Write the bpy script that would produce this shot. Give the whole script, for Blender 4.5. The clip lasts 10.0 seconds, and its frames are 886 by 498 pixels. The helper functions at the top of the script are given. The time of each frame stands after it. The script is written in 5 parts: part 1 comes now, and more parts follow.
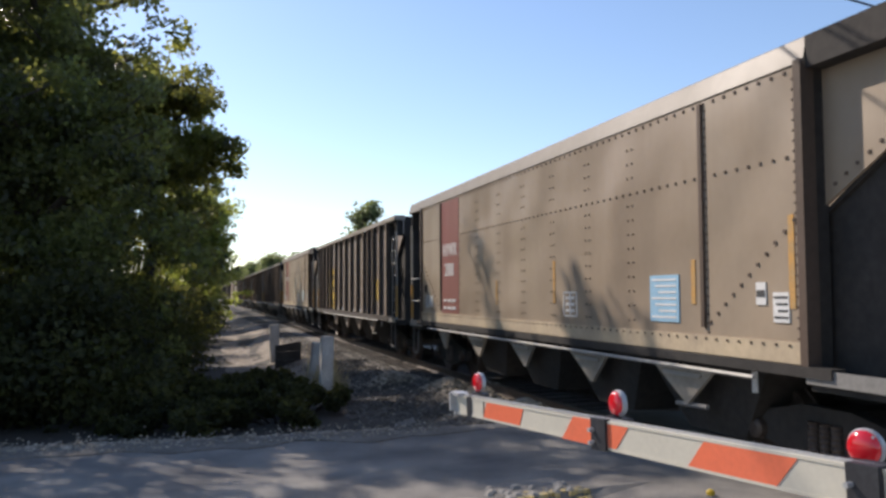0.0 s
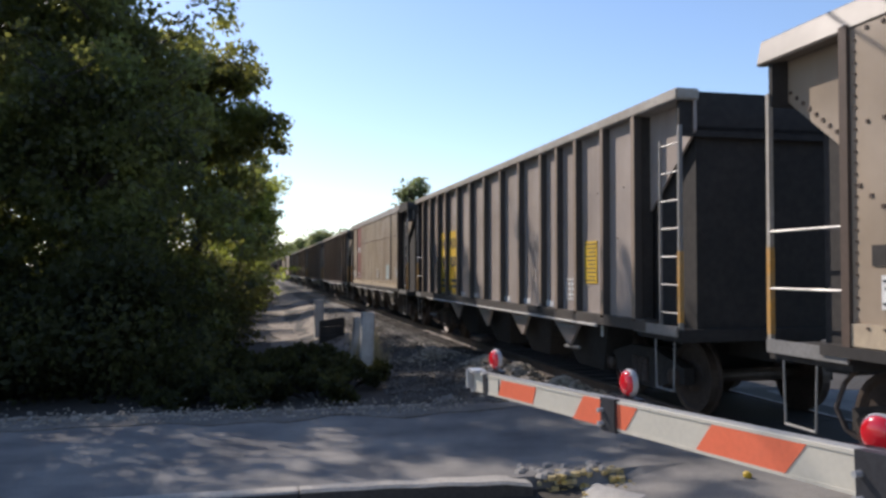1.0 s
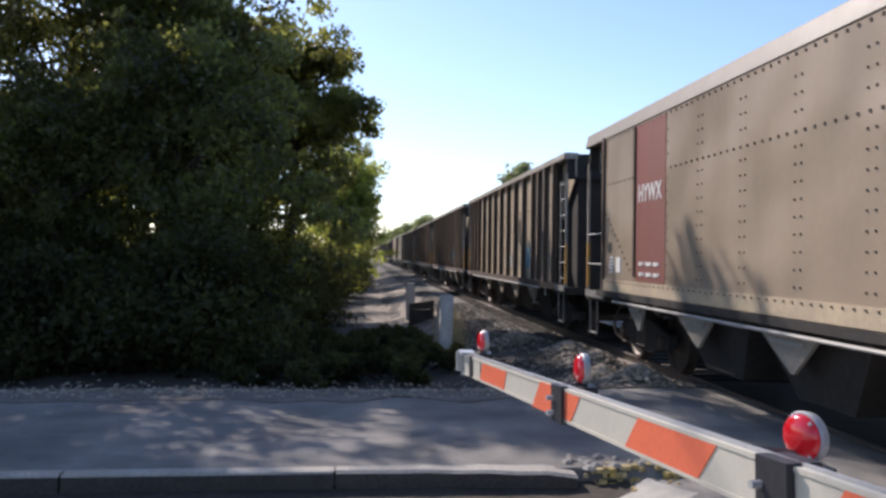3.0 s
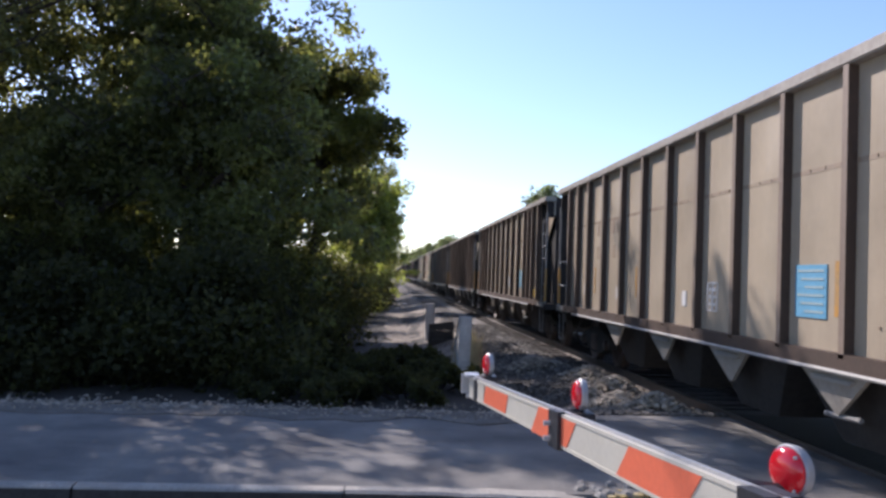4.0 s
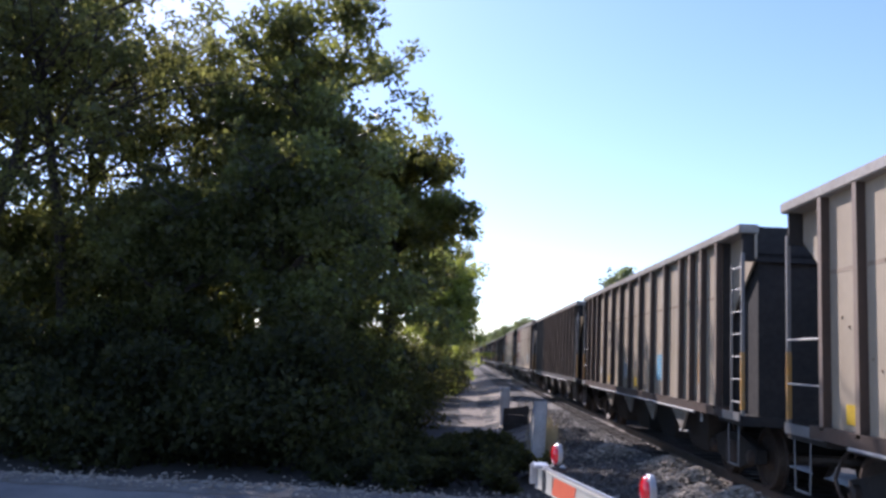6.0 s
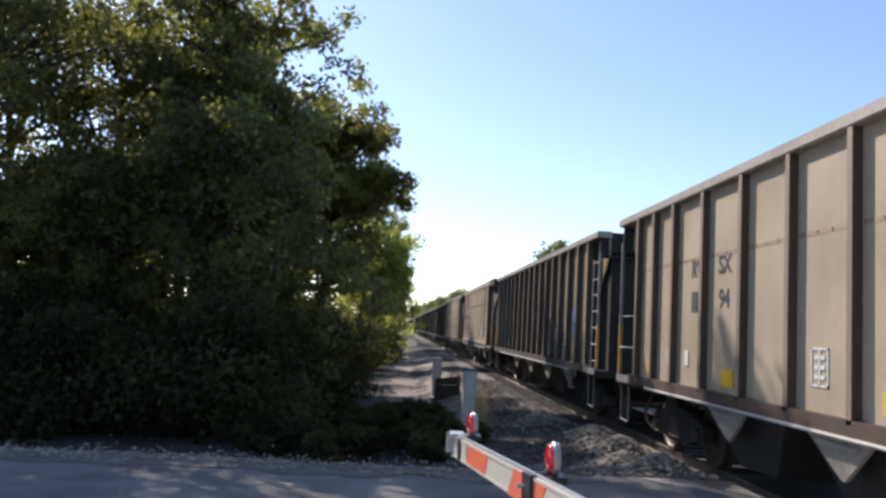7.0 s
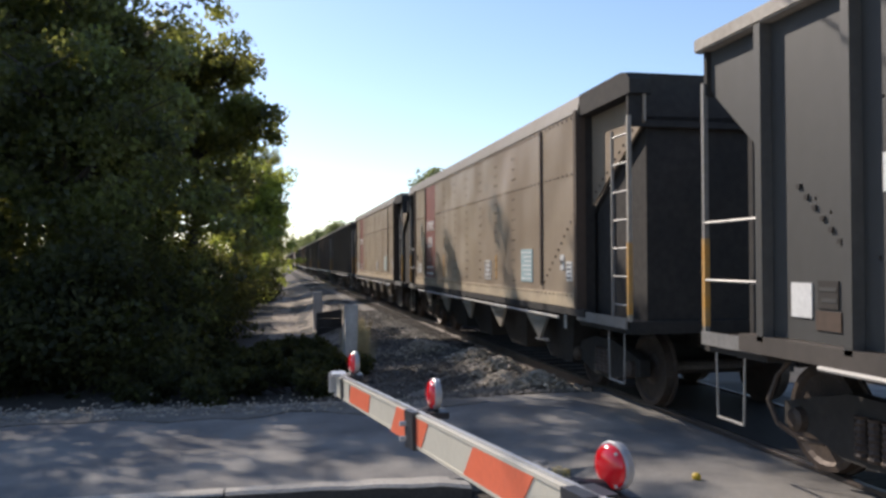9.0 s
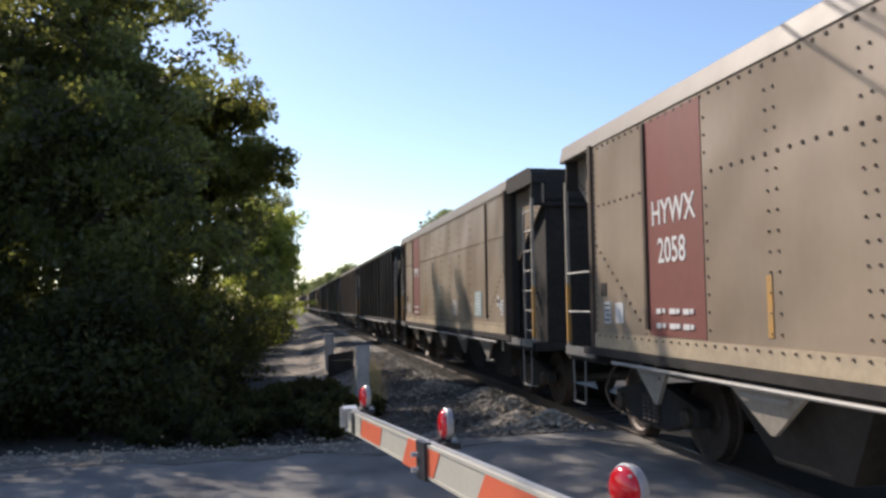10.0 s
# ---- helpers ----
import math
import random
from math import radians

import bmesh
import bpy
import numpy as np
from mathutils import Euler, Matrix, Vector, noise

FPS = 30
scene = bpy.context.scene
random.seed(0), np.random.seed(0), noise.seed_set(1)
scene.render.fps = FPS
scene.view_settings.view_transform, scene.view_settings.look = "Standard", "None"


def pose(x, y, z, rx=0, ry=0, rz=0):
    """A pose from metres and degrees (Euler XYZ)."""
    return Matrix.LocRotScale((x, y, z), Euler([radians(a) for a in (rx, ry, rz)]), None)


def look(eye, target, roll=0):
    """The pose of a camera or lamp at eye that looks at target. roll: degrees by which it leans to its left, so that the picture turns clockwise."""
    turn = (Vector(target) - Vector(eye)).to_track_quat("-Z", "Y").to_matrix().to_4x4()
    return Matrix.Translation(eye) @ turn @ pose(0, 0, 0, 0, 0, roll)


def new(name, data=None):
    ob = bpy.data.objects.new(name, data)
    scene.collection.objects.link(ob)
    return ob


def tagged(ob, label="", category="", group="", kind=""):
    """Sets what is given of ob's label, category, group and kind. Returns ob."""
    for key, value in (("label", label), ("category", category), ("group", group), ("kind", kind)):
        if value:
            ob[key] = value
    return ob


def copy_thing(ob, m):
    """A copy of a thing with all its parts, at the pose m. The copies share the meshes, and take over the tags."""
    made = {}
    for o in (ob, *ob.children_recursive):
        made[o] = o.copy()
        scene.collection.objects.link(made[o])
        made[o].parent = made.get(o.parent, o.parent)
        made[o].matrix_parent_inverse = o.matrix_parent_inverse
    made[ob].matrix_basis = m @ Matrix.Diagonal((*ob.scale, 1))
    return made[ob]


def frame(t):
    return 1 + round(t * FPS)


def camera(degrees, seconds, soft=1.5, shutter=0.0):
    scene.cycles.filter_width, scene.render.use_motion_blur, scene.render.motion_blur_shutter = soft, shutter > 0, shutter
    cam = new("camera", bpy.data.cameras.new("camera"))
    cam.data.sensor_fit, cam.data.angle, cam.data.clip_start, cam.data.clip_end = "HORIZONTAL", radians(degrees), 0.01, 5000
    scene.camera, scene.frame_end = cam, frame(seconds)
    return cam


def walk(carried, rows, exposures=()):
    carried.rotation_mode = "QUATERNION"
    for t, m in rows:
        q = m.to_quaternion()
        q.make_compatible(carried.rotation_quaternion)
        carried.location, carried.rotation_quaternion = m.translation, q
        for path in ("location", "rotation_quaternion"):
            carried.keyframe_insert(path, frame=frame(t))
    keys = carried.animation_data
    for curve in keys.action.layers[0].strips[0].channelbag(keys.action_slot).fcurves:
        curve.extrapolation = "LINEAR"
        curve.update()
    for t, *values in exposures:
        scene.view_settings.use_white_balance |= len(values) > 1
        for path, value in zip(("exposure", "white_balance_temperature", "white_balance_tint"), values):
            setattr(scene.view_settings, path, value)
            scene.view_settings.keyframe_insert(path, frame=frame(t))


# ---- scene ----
cam = camera(57.5, 10.0, soft=2.9)
PATH = [
    (0, look((-4.748, 0.321, 1.799), (-4.18, 2.235, 1.908), -0.3)),
    (0.5, look((-4.731, 0.342, 1.78), (-4.16, 2.254, 1.919), 0.3)),
    (1, look((-4.576, 0.371, 1.79), (-4.121, 2.318, 1.842), -0.0)),
    (1.5, look((-4.447, 0.336, 1.761), (-4.062, 2.298, 1.73), 3.3)),
    (2, look((-4.244, 0.453, 1.743), (-4.002, 2.437, 1.679), 1.4)),
    (2.5, look((-4.073, 0.524, 1.743), (-3.86, 2.512, 1.714), 0.4)),
    (4, look((-3.911, 0.508, 1.749), (-3.775, 2.502, 1.814), 2.0)),
    (4.5, look((-3.881, 0.428, 1.759), (-3.736, 2.421, 1.861), 3.6)),
    (5, look((-3.899, 0.406, 1.774), (-3.837, 2.394, 1.981), 6.0)),
    (5.5, look((-3.905, 0.441, 1.772), (-3.988, 2.422, 2.032), 2.5)),
    (7, look((-3.804, 0.471, 1.773), (-3.703, 2.459, 1.968), 3.1)),
    (7.5, look((-3.828, 0.481, 1.77), (-3.601, 2.465, 1.882), 2.4)),
    (8, look((-3.836, 0.505, 1.783), (-3.493, 2.474, 1.84), 1.9)),
    (8.5, look((-3.815, 0.497, 1.807), (-3.451, 2.462, 1.874), 0.5)),
    (9, look((-3.788, 0.501, 1.81), (-3.381, 2.459, 1.839), -0.3)),
    (9.5, look((-3.78, 0.493, 1.805), (-3.313, 2.438, 1.822), -1.4)),
    (10, look((-3.786, 0.498, 1.77), (-3.406, 2.457, 1.902), -0.8)),
]
walk(cam, PATH, [(0, 0.22, 6500, 16), (1.0, 0.17, 6250, 17), (2.5, 0.32, 6250, 18), (4.5, 0.34, 5750, 24), (5.5, 0.54, 5500, 27), (7.0, 0.35, 6250, 18), (8.0, 0.28, 6350, 15), (10.0, 0.26, 6500, 16)])

# ---------------------------------------------------------------- light
SUN_AZ, SUN_EL = 30.0, 36.0       # degrees left of the track's far direction, and above the horizon
world = bpy.data.worlds.new("world")
scene.world = world
world.use_nodes = True
wn = world.node_tree.nodes
sky = wn.new("ShaderNodeTexSky")
sky.sky_type = "NISHITA"
sky.sun_disc = False
sky.sun_elevation = radians(SUN_EL)
sky.sun_rotation = radians(-SUN_AZ)
sky.altitude = 150
sky.air_density = 1.05
sky.dust_density = 0.38
sky.ozone_density = 2.8
wn["Background"].inputs["Strength"].default_value = 0.15
world.node_tree.links.new(sky.outputs["Color"], wn["Background"].inputs["Color"])
sun_dir = Vector((-math.sin(radians(SUN_AZ)) * math.cos(radians(SUN_EL)),
                  math.cos(radians(SUN_AZ)) * math.cos(radians(SUN_EL)), math.sin(radians(SUN_EL))))
sun = new("sun", bpy.data.lights.new("sun", "SUN"))
sun.data.energy = 5.0
sun.data.angle = radians(0.53)
sun.data.color = (1.0, 0.91, 0.77)
sun.matrix_world = look(sun_dir * 60, (0, 0, 0))


# ---------------------------------------------------------------- materials
def material(name, colour, rough=0.7, metal=0.0, vary=0.25, scale=3.0, fine=40.0, bump=0.15, tint=None,
             streak=None, per_object=0.0, spec=0.5, per_island=0.0, dent=0.0):
    """A surface with two scales of variation: broad stains towards tint and fine grain, with a light relief."""
    m = bpy.data.materials.new(name)
    m.use_nodes = True
    nt = m.node_tree
    N, L = nt.nodes, nt.links
    bsdf = N["Principled BSDF"]
    bsdf.inputs["Metallic"].default_value = metal
    bsdf.inputs["Specular IOR Level"].default_value = spec
    co = N.new("ShaderNodeTexCoord")
    mp = N.new("ShaderNodeMapping")
    L.new(co.outputs["Object"], mp.inputs["Vector"])
    if streak:
        mp.inputs["Scale"].default_value = streak
    broad = N.new("ShaderNodeTexNoise")
    broad.inputs["Scale"].default_value = scale
    broad.inputs["Detail"].default_value = 5
    broad.inputs["Roughness"].default_value = 0.62
    L.new(mp.outputs["Vector"], broad.inputs["Vector"])
    grain = N.new("ShaderNodeTexNoise")
    grain.inputs["Scale"].default_value = fine
    grain.inputs["Detail"].default_value = 3
    L.new(co.outputs["Object"], grain.inputs["Vector"])
    ramp = N.new("ShaderNodeMapRange")
    ramp.inputs["From Min"].default_value = 0.32
    ramp.inputs["From Max"].default_value = 0.7
    L.new(broad.outputs["Fac"], ramp.inputs["Value"])
    mix = N.new("ShaderNodeMix")
    mix.data_type = "RGBA"
    t = tint or tuple(c * (1 - vary * 1.6) for c in colour)
    mix.inputs["A"].default_value = (*colour, 1)
    mix.inputs["B"].default_value = (*t, 1)
    L.new(ramp.outputs["Result"], mix.inputs["Factor"])
    gr = N.new("ShaderNodeMapRange")
    gr.inputs["From Min"].default_value = 0.25
    gr.inputs["From Max"].default_value = 0.75
    gr.inputs["To Min"].default_value = 1 - vary
    gr.inputs["To Max"].default_value = 1 + vary
    L.new(grain.outputs["Fac"], gr.inputs["Value"])
    mul = N.new("ShaderNodeVectorMath")
    mul.operation = "SCALE"
    L.new(mix.outputs["Result"], mul.inputs[0])
    L.new(gr.outputs["Result"], mul.inputs["Scale"])
    out = mul.outputs["Vector"]
    for amount, node, socket in ((per_object, "ShaderNodeObjectInfo", "Random"), (per_island, "ShaderNodeNewGeometry", "Random Per Island")):
        if amount:
            info = N.new(node)
            mr = N.new("ShaderNodeMapRange")
            mr.inputs["To Min"].default_value = 1 - amount
            mr.inputs["To Max"].default_value = 1 + amount
            L.new(info.outputs[socket], mr.inputs["Value"])
            m2 = N.new("ShaderNodeVectorMath")
            m2.operation = "SCALE"
            L.new(out, m2.inputs[0])
            L.new(mr.outputs["Result"], m2.inputs["Scale"])
            out = m2.outputs["Vector"]
    L.new(out, bsdf.inputs["Base Color"])
    rr = N.new("ShaderNodeMapRange")
    rr.inputs["To Min"].default_value = max(0.03, rough - 0.12)
    rr.inputs["To Max"].default_value = min(1.0, rough + 0.12)
    L.new(broad.outputs["Fac"], rr.inputs["Value"])
    L.new(rr.outputs["Result"], bsdf.inputs["Roughness"])
    if bump:
        b = N.new("ShaderNodeBump")
        b.inputs["Strength"].default_value = bump
        b.inputs["Distance"].default_value = 0.02
        L.new(grain.outputs["Fac"], b.inputs["Height"])
        L.new(b.outputs["Normal"], bsdf.inputs["Normal"])
    if dent:
        wave = N.new("ShaderNodeTexNoise")
        wave.inputs["Scale"].default_value = 0.75
        wave.inputs["Detail"].default_value = 1
        L.new(co.outputs["Object"], wave.inputs["Vector"])
        b = N.new("ShaderNodeBump")
        b.inputs["Distance"].default_value = dent
        L.new(wave.outputs["Fac"], b.inputs["Height"])
        L.new(b.outputs["Normal"], bsdf.inputs["Normal"])
    return m


def leaf_material(name, colour, through_colour, rough=0.42):
    m = bpy.data.materials.new(name)
    m.use_nodes = True
    N, L = m.node_tree.nodes, m.node_tree.links
    out = N["Material Output"]
    bsdf = N["Principled BSDF"]
    bsdf.inputs["Roughness"].default_value = rough
    bsdf.inputs["Specular IOR Level"].default_value = 0.35 if rough < 0.5 else 0.2
    geo = N.new("ShaderNodeNewGeometry")
    mr = N.new("ShaderNodeMapRange")
    mr.inputs["To Min"].default_value = 0.3
    mr.inputs["To Max"].default_value = 2.1
    co = N.new("ShaderNodeTexCoord")
    # Broad noise paints lit and dark clumps into the leaf colour.
    patch = N.new("ShaderNodeTexNoise")
    patch.inputs["Scale"].default_value = 0.8
    patch.inputs["Detail"].default_value = 2
    L.new(co.outputs["Object"], patch.inputs["Vector"])
    blend = N.new("ShaderNodeMix")
    blend.inputs["Factor"].default_value = 0.6
    L.new(geo.outputs["Random Per Island"], blend.inputs["A"])
    spread_out = N.new("ShaderNodeMapRange")
    spread_out.inputs["From Min"].default_value = 0.34
    spread_out.inputs["From Max"].default_value = 0.66
    L.new(patch.outputs["Fac"], spread_out.inputs["Value"])
    L.new(spread_out.outputs["Result"], blend.inputs["B"])
    L.new(blend.outputs["Result"], mr.inputs["Value"])
    for col, node, sock in ((colour, bsdf, "Base Color"), (through_colour, None, None)):
        sc = N.new("ShaderNodeVectorMath")
        sc.operation = "SCALE"
        sc.inputs[0].default_value = col
        L.new(mr.outputs["Result"], sc.inputs["Scale"])
        if node:
            L.new(sc.outputs["Vector"], node.inputs[sock])
        else:
            tr = N.new("ShaderNodeBsdfTranslucent")
            L.new(sc.outputs["Vector"], tr.inputs["Color"])
    mix = N.new("ShaderNodeMixShader")
    mix.inputs["Fac"].default_value = 0.5
    L.new(bsdf.outputs["BSDF"], mix.inputs[1])
    L.new(tr.outputs["BSDF"], mix.inputs[2])
    L.new(mix.outputs["Shader"], out.inputs["Surface"])
    return m


TAN = material("dusty_tan_steel", (0.325, 0.258, 0.188), 0.42, 0.0, 0.035, 0.6, 9, 0.0, (0.251, 0.190, 0.133), (1, 1, 0.22), dent=0.16)
TAN_RIB = material("dusty_brown_steel", (0.466, 0.385, 0.274), 0.45, 0.0, 0.05, 0.9, 9, 0.0, (0.355, 0.285, 0.200), (1, 1, 0.2), dent=0.1)
# Rib webs dark, rib faces pale: shade and sunlight sit in these colours.
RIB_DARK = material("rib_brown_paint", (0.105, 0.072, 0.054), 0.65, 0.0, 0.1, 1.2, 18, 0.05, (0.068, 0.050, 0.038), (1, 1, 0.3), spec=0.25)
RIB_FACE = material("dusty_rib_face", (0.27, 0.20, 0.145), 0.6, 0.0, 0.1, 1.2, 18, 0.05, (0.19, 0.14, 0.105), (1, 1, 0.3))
BROWN_RIB = material("stained_brown_steel", (0.344, 0.259, 0.141), 0.48, 0.0, 0.06, 1.1, 9, 0.0, (0.248, 0.192, 0.131), (1, 1, 0.2))
GREY_RIB = material("grimy_grey_steel", (0.40, 0.34, 0.295), 0.42, 0.0, 0.05, 1.1, 9, 0.0, (0.29, 0.238, 0.2), (1, 1, 0.2), dent=0.1)
# Black underframe steel; on car ends and chutes it also carries shade.
BLACK_STEEL = material("sooty_black_steel", (0.032, 0.030, 0.028), 0.85, 0.0, 0.18, 1.5, 12, 0.02, (0.05, 0.044, 0.039), spec=0.25)
DARK_PAINT = material("black_car_paint", (0.07, 0.069, 0.067), 0.5, 0.0, 0.15, 0.9, 14, 0.05, (0.105, 0.096, 0.086), (1, 1, 0.3))
CHORD = material("pale_dusty_chord", (0.370, 0.334, 0.282), 0.6, 0.0, 0.15, 1.2, 16, 0.05, (0.264, 0.229, 0.185))
CAP_PAINT = material("dusty_cap_steel", (0.176, 0.147, 0.112), 0.55, 0.0, 0.05, 0.9, 9, 0.02, (0.147, 0.121, 0.090))
PANEL_GREY = material("faded_black_paint", (0.062, 0.06, 0.056), 0.55, 0.0, 0.06, 0.9, 9, 0.02, (0.046, 0.045, 0.042), (1, 1, 0.25))
SEAM = material("rusty_seam", (0.36, 0.28, 0.19), 0.6, 0.0, 0.1, 1.5, 12, 0.02, (0.27, 0.2, 0.14))
# Near-black that stands for the shade on the ground under the train.
TRACK_SHADE = material("oily_black_rubber", (0.022, 0.021, 0.02), 0.8, 0.0, 0.3, 1.2, 30, 0.2, (0.04, 0.037, 0.034), spec=0.2)
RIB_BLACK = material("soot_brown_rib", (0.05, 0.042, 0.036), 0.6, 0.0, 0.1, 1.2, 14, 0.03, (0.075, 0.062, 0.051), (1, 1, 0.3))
GALV = material("grey_steel_bar", (0.27, 0.26, 0.245), 0.5, 0.3, 0.15, 3, 30, 0.05)
RED_PANEL = material("faded_red_paint", (0.224, 0.068, 0.056), 0.55, 0.0, 0.05, 0.9, 9, 0.02, (0.184, 0.068, 0.052), (1, 1, 0.22))
PIPE = material("dusty_grey_pipe", (0.4, 0.38, 0.35), 0.5, 0.2, 0.1, 3, 30, 0.02)
CREAM = material("spilled_dust_sill", (0.464, 0.368, 0.240), 0.7, 0.0, 0.1, 1.4, 18, 0.08, (0.336, 0.264, 0.184))
YELLOW = material("yellow_marking", (0.72, 0.46, 0.03), 0.55, 0.0, 0.12, 3, 30, 0.03)
OLD_YELLOW = material("flaked_yellow_paint", (0.46, 0.32, 0.07), 0.75, 0.0, 0.3, 9, 60, 0.15, (0.4, 0.35, 0.24))
ORANGE = material("orange_reflector", (0.52, 0.26, 0.05), 0.55, 0.0, 0.15, 7, 40, 0.02, (0.36, 0.24, 0.11))
WHITE = material("white_marking", (0.666, 0.657, 0.630), 0.6, 0.0, 0.08, 4, 30, 0.02)
SKY_CARD = material("sky_blue_placard", (0.27, 0.46, 0.6), 0.6, 0.0, 0.08, 4, 30, 0.02)
BLUE_CARD = material("pale_blue_placard", (0.320, 0.432, 0.440), 0.6, 0.0, 0.08, 4, 30, 0.02)
CYAN_CARD = material("blue_placard", (0.13, 0.36, 0.52), 0.6, 0.0, 0.08, 4, 30, 0.02)
VIOLET_CARD = material("violet_blue_placard", (0.22, 0.25, 0.52), 0.6, 0.0, 0.08, 4, 30, 0.02)
DARK_INK = material("dark_ink", (0.05, 0.05, 0.05), 0.6, 0.0, 0.1, 4, 30, 0.0)
WHEEL = material("rusty_wheel_steel", (0.104, 0.078, 0.062), 0.55, 0.4, 0.25, 3, 30, 0.1, (0.052, 0.039, 0.033))
RAIL = material("rail_steel", (0.12, 0.095, 0.08), 0.5, 0.4, 0.2, 3, 30, 0.05)
TIE = material("creosoted_wood", (0.07, 0.055, 0.045), 0.85, 0.0, 0.3, 4, 40, 0.3, per_object=0.3)
GATE_WHITE = material("gate_white_sheeting", (0.52, 0.485, 0.40), 0.45, 0.0, 0.05, 5, 60, 0.02)
GATE_RED = material("gate_orange_red_sheeting", (0.74, 0.16, 0.075), 0.42, 0.0, 0.06, 5, 60, 0.02)
BRACKET = material("dark_bracket_steel", (0.05, 0.05, 0.055), 0.5, 0.5, 0.2, 8, 60, 0.05)
LENS_RIM = material("grey_lamp_housing", (0.42, 0.42, 0.42), 0.4, 0.2, 0.1, 8, 60, 0.02)
# Strong mottling: stains together with tree dapples worked into the colour.
ASPHALT = material("worn_asphalt", (0.245, 0.228, 0.203), 0.9, 0.0, 0.22, 0.9, 60, 0.5, (0.105, 0.1, 0.096))
CONCRETE = material("worn_concrete", (0.44, 0.415, 0.37), 0.88, 0.0, 0.14, 0.8, 45, 0.4, (0.34, 0.32, 0.285))
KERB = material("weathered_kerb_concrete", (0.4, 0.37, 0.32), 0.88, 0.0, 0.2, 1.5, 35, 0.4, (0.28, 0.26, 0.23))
# Kerb face, turned from the sun: its shade is put into the colour.
KERB_SHADE = material("tar_stained_concrete", (0.04, 0.037, 0.034), 0.85, 0.0, 0.3, 1.5, 35, 0.4, (0.064, 0.058, 0.052))
DIRT = material("dark_leafy_dirt", (0.062, 0.05, 0.038), 0.95, 0.0, 0.35, 0.9, 14, 0.6, (0.03, 0.026, 0.019))
BALLAST = material("ballast_grey", (0.19, 0.168, 0.142), 0.92, 0.0, 0.3, 2.0, 26, 0.8, (0.11, 0.098, 0.083))
STONE = material("crushed_stone", (0.36, 0.305, 0.235), 0.88, 0.0, 0.2, 4, 30, 0.3, per_island=0.45)
DARK_STONE = material("coal_stained_stone", (0.13, 0.115, 0.098), 0.9, 0.0, 0.25, 4, 30, 0.3, per_island=0.5)
BARK = material("tree_bark", (0.06, 0.047, 0.037), 0.92, 0.0, 0.3, 4, 30, 0.5, (0.035, 0.028, 0.023), (1, 1, 0.3))
POST_PAINT = material("flaking_white_post", (0.58, 0.56, 0.52), 0.8, 0.0, 0.2, 3, 30, 0.15, (0.33, 0.3, 0.27), (1, 1, 0.4))
PATH_DIRT = material("brown_gravelly_dirt", (0.27, 0.225, 0.175), 0.95, 0.0, 0.3, 1.6, 22, 0.8, (0.13, 0.105, 0.08))
BOARD = material("weathered_board", (0.07, 0.058, 0.048), 0.85, 0.0, 0.3, 3, 30, 0.2)
WIRE = material("black_cable", (0.02, 0.02, 0.02), 0.6, 0.0, 0.1, 5, 30, 0.0)
LEAF_A = leaf_material("leaf_deep_green", (0.042, 0.048, 0.024), (0.25, 0.265, 0.06))
LEAF_B = leaf_material("leaf_olive_green", (0.050, 0.056, 0.024), (0.32, 0.32, 0.065))
LEAF_C = leaf_material("leaf_brown_olive", (0.048, 0.054, 0.02), (0.28, 0.28, 0.07))
# Undergrowth leaf dulled so that the wood's shade sits in its colour.
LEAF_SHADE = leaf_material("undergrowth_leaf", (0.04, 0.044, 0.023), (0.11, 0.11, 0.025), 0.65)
STRAW = leaf_material("dry_straw", (0.36, 0.29, 0.16), (0.45, 0.36, 0.18))
# Brighter leaf for one farther tree: the sun on it is in the colour.
LEAF_D = leaf_material("leaf_sunlit_olive", (0.065, 0.085, 0.026), (0.36, 0.40, 0.07))
# Far leaves lightened and greyed: distance haze put into the colour.
LEAF_FAR = leaf_material("leaf_far_green", (0.11, 0.13, 0.065), (0.26, 0.30, 0.11))

LENS = bpy.data.materials.new("red_lamp_lens")
LENS.use_nodes = True
_b = LENS.node_tree.nodes["Principled BSDF"]
_b.inputs["Base Color"].default_value = (0.45, 0.008, 0.015, 1)
_b.inputs["Roughness"].default_value = 0.16
_b.inputs["Coat Weight"].default_value = 0.6
_b.inputs["Emission Color"].default_value = (1, 0.02, 0.03, 1)
_b.inputs["Emission Strength"].default_value = 0.08


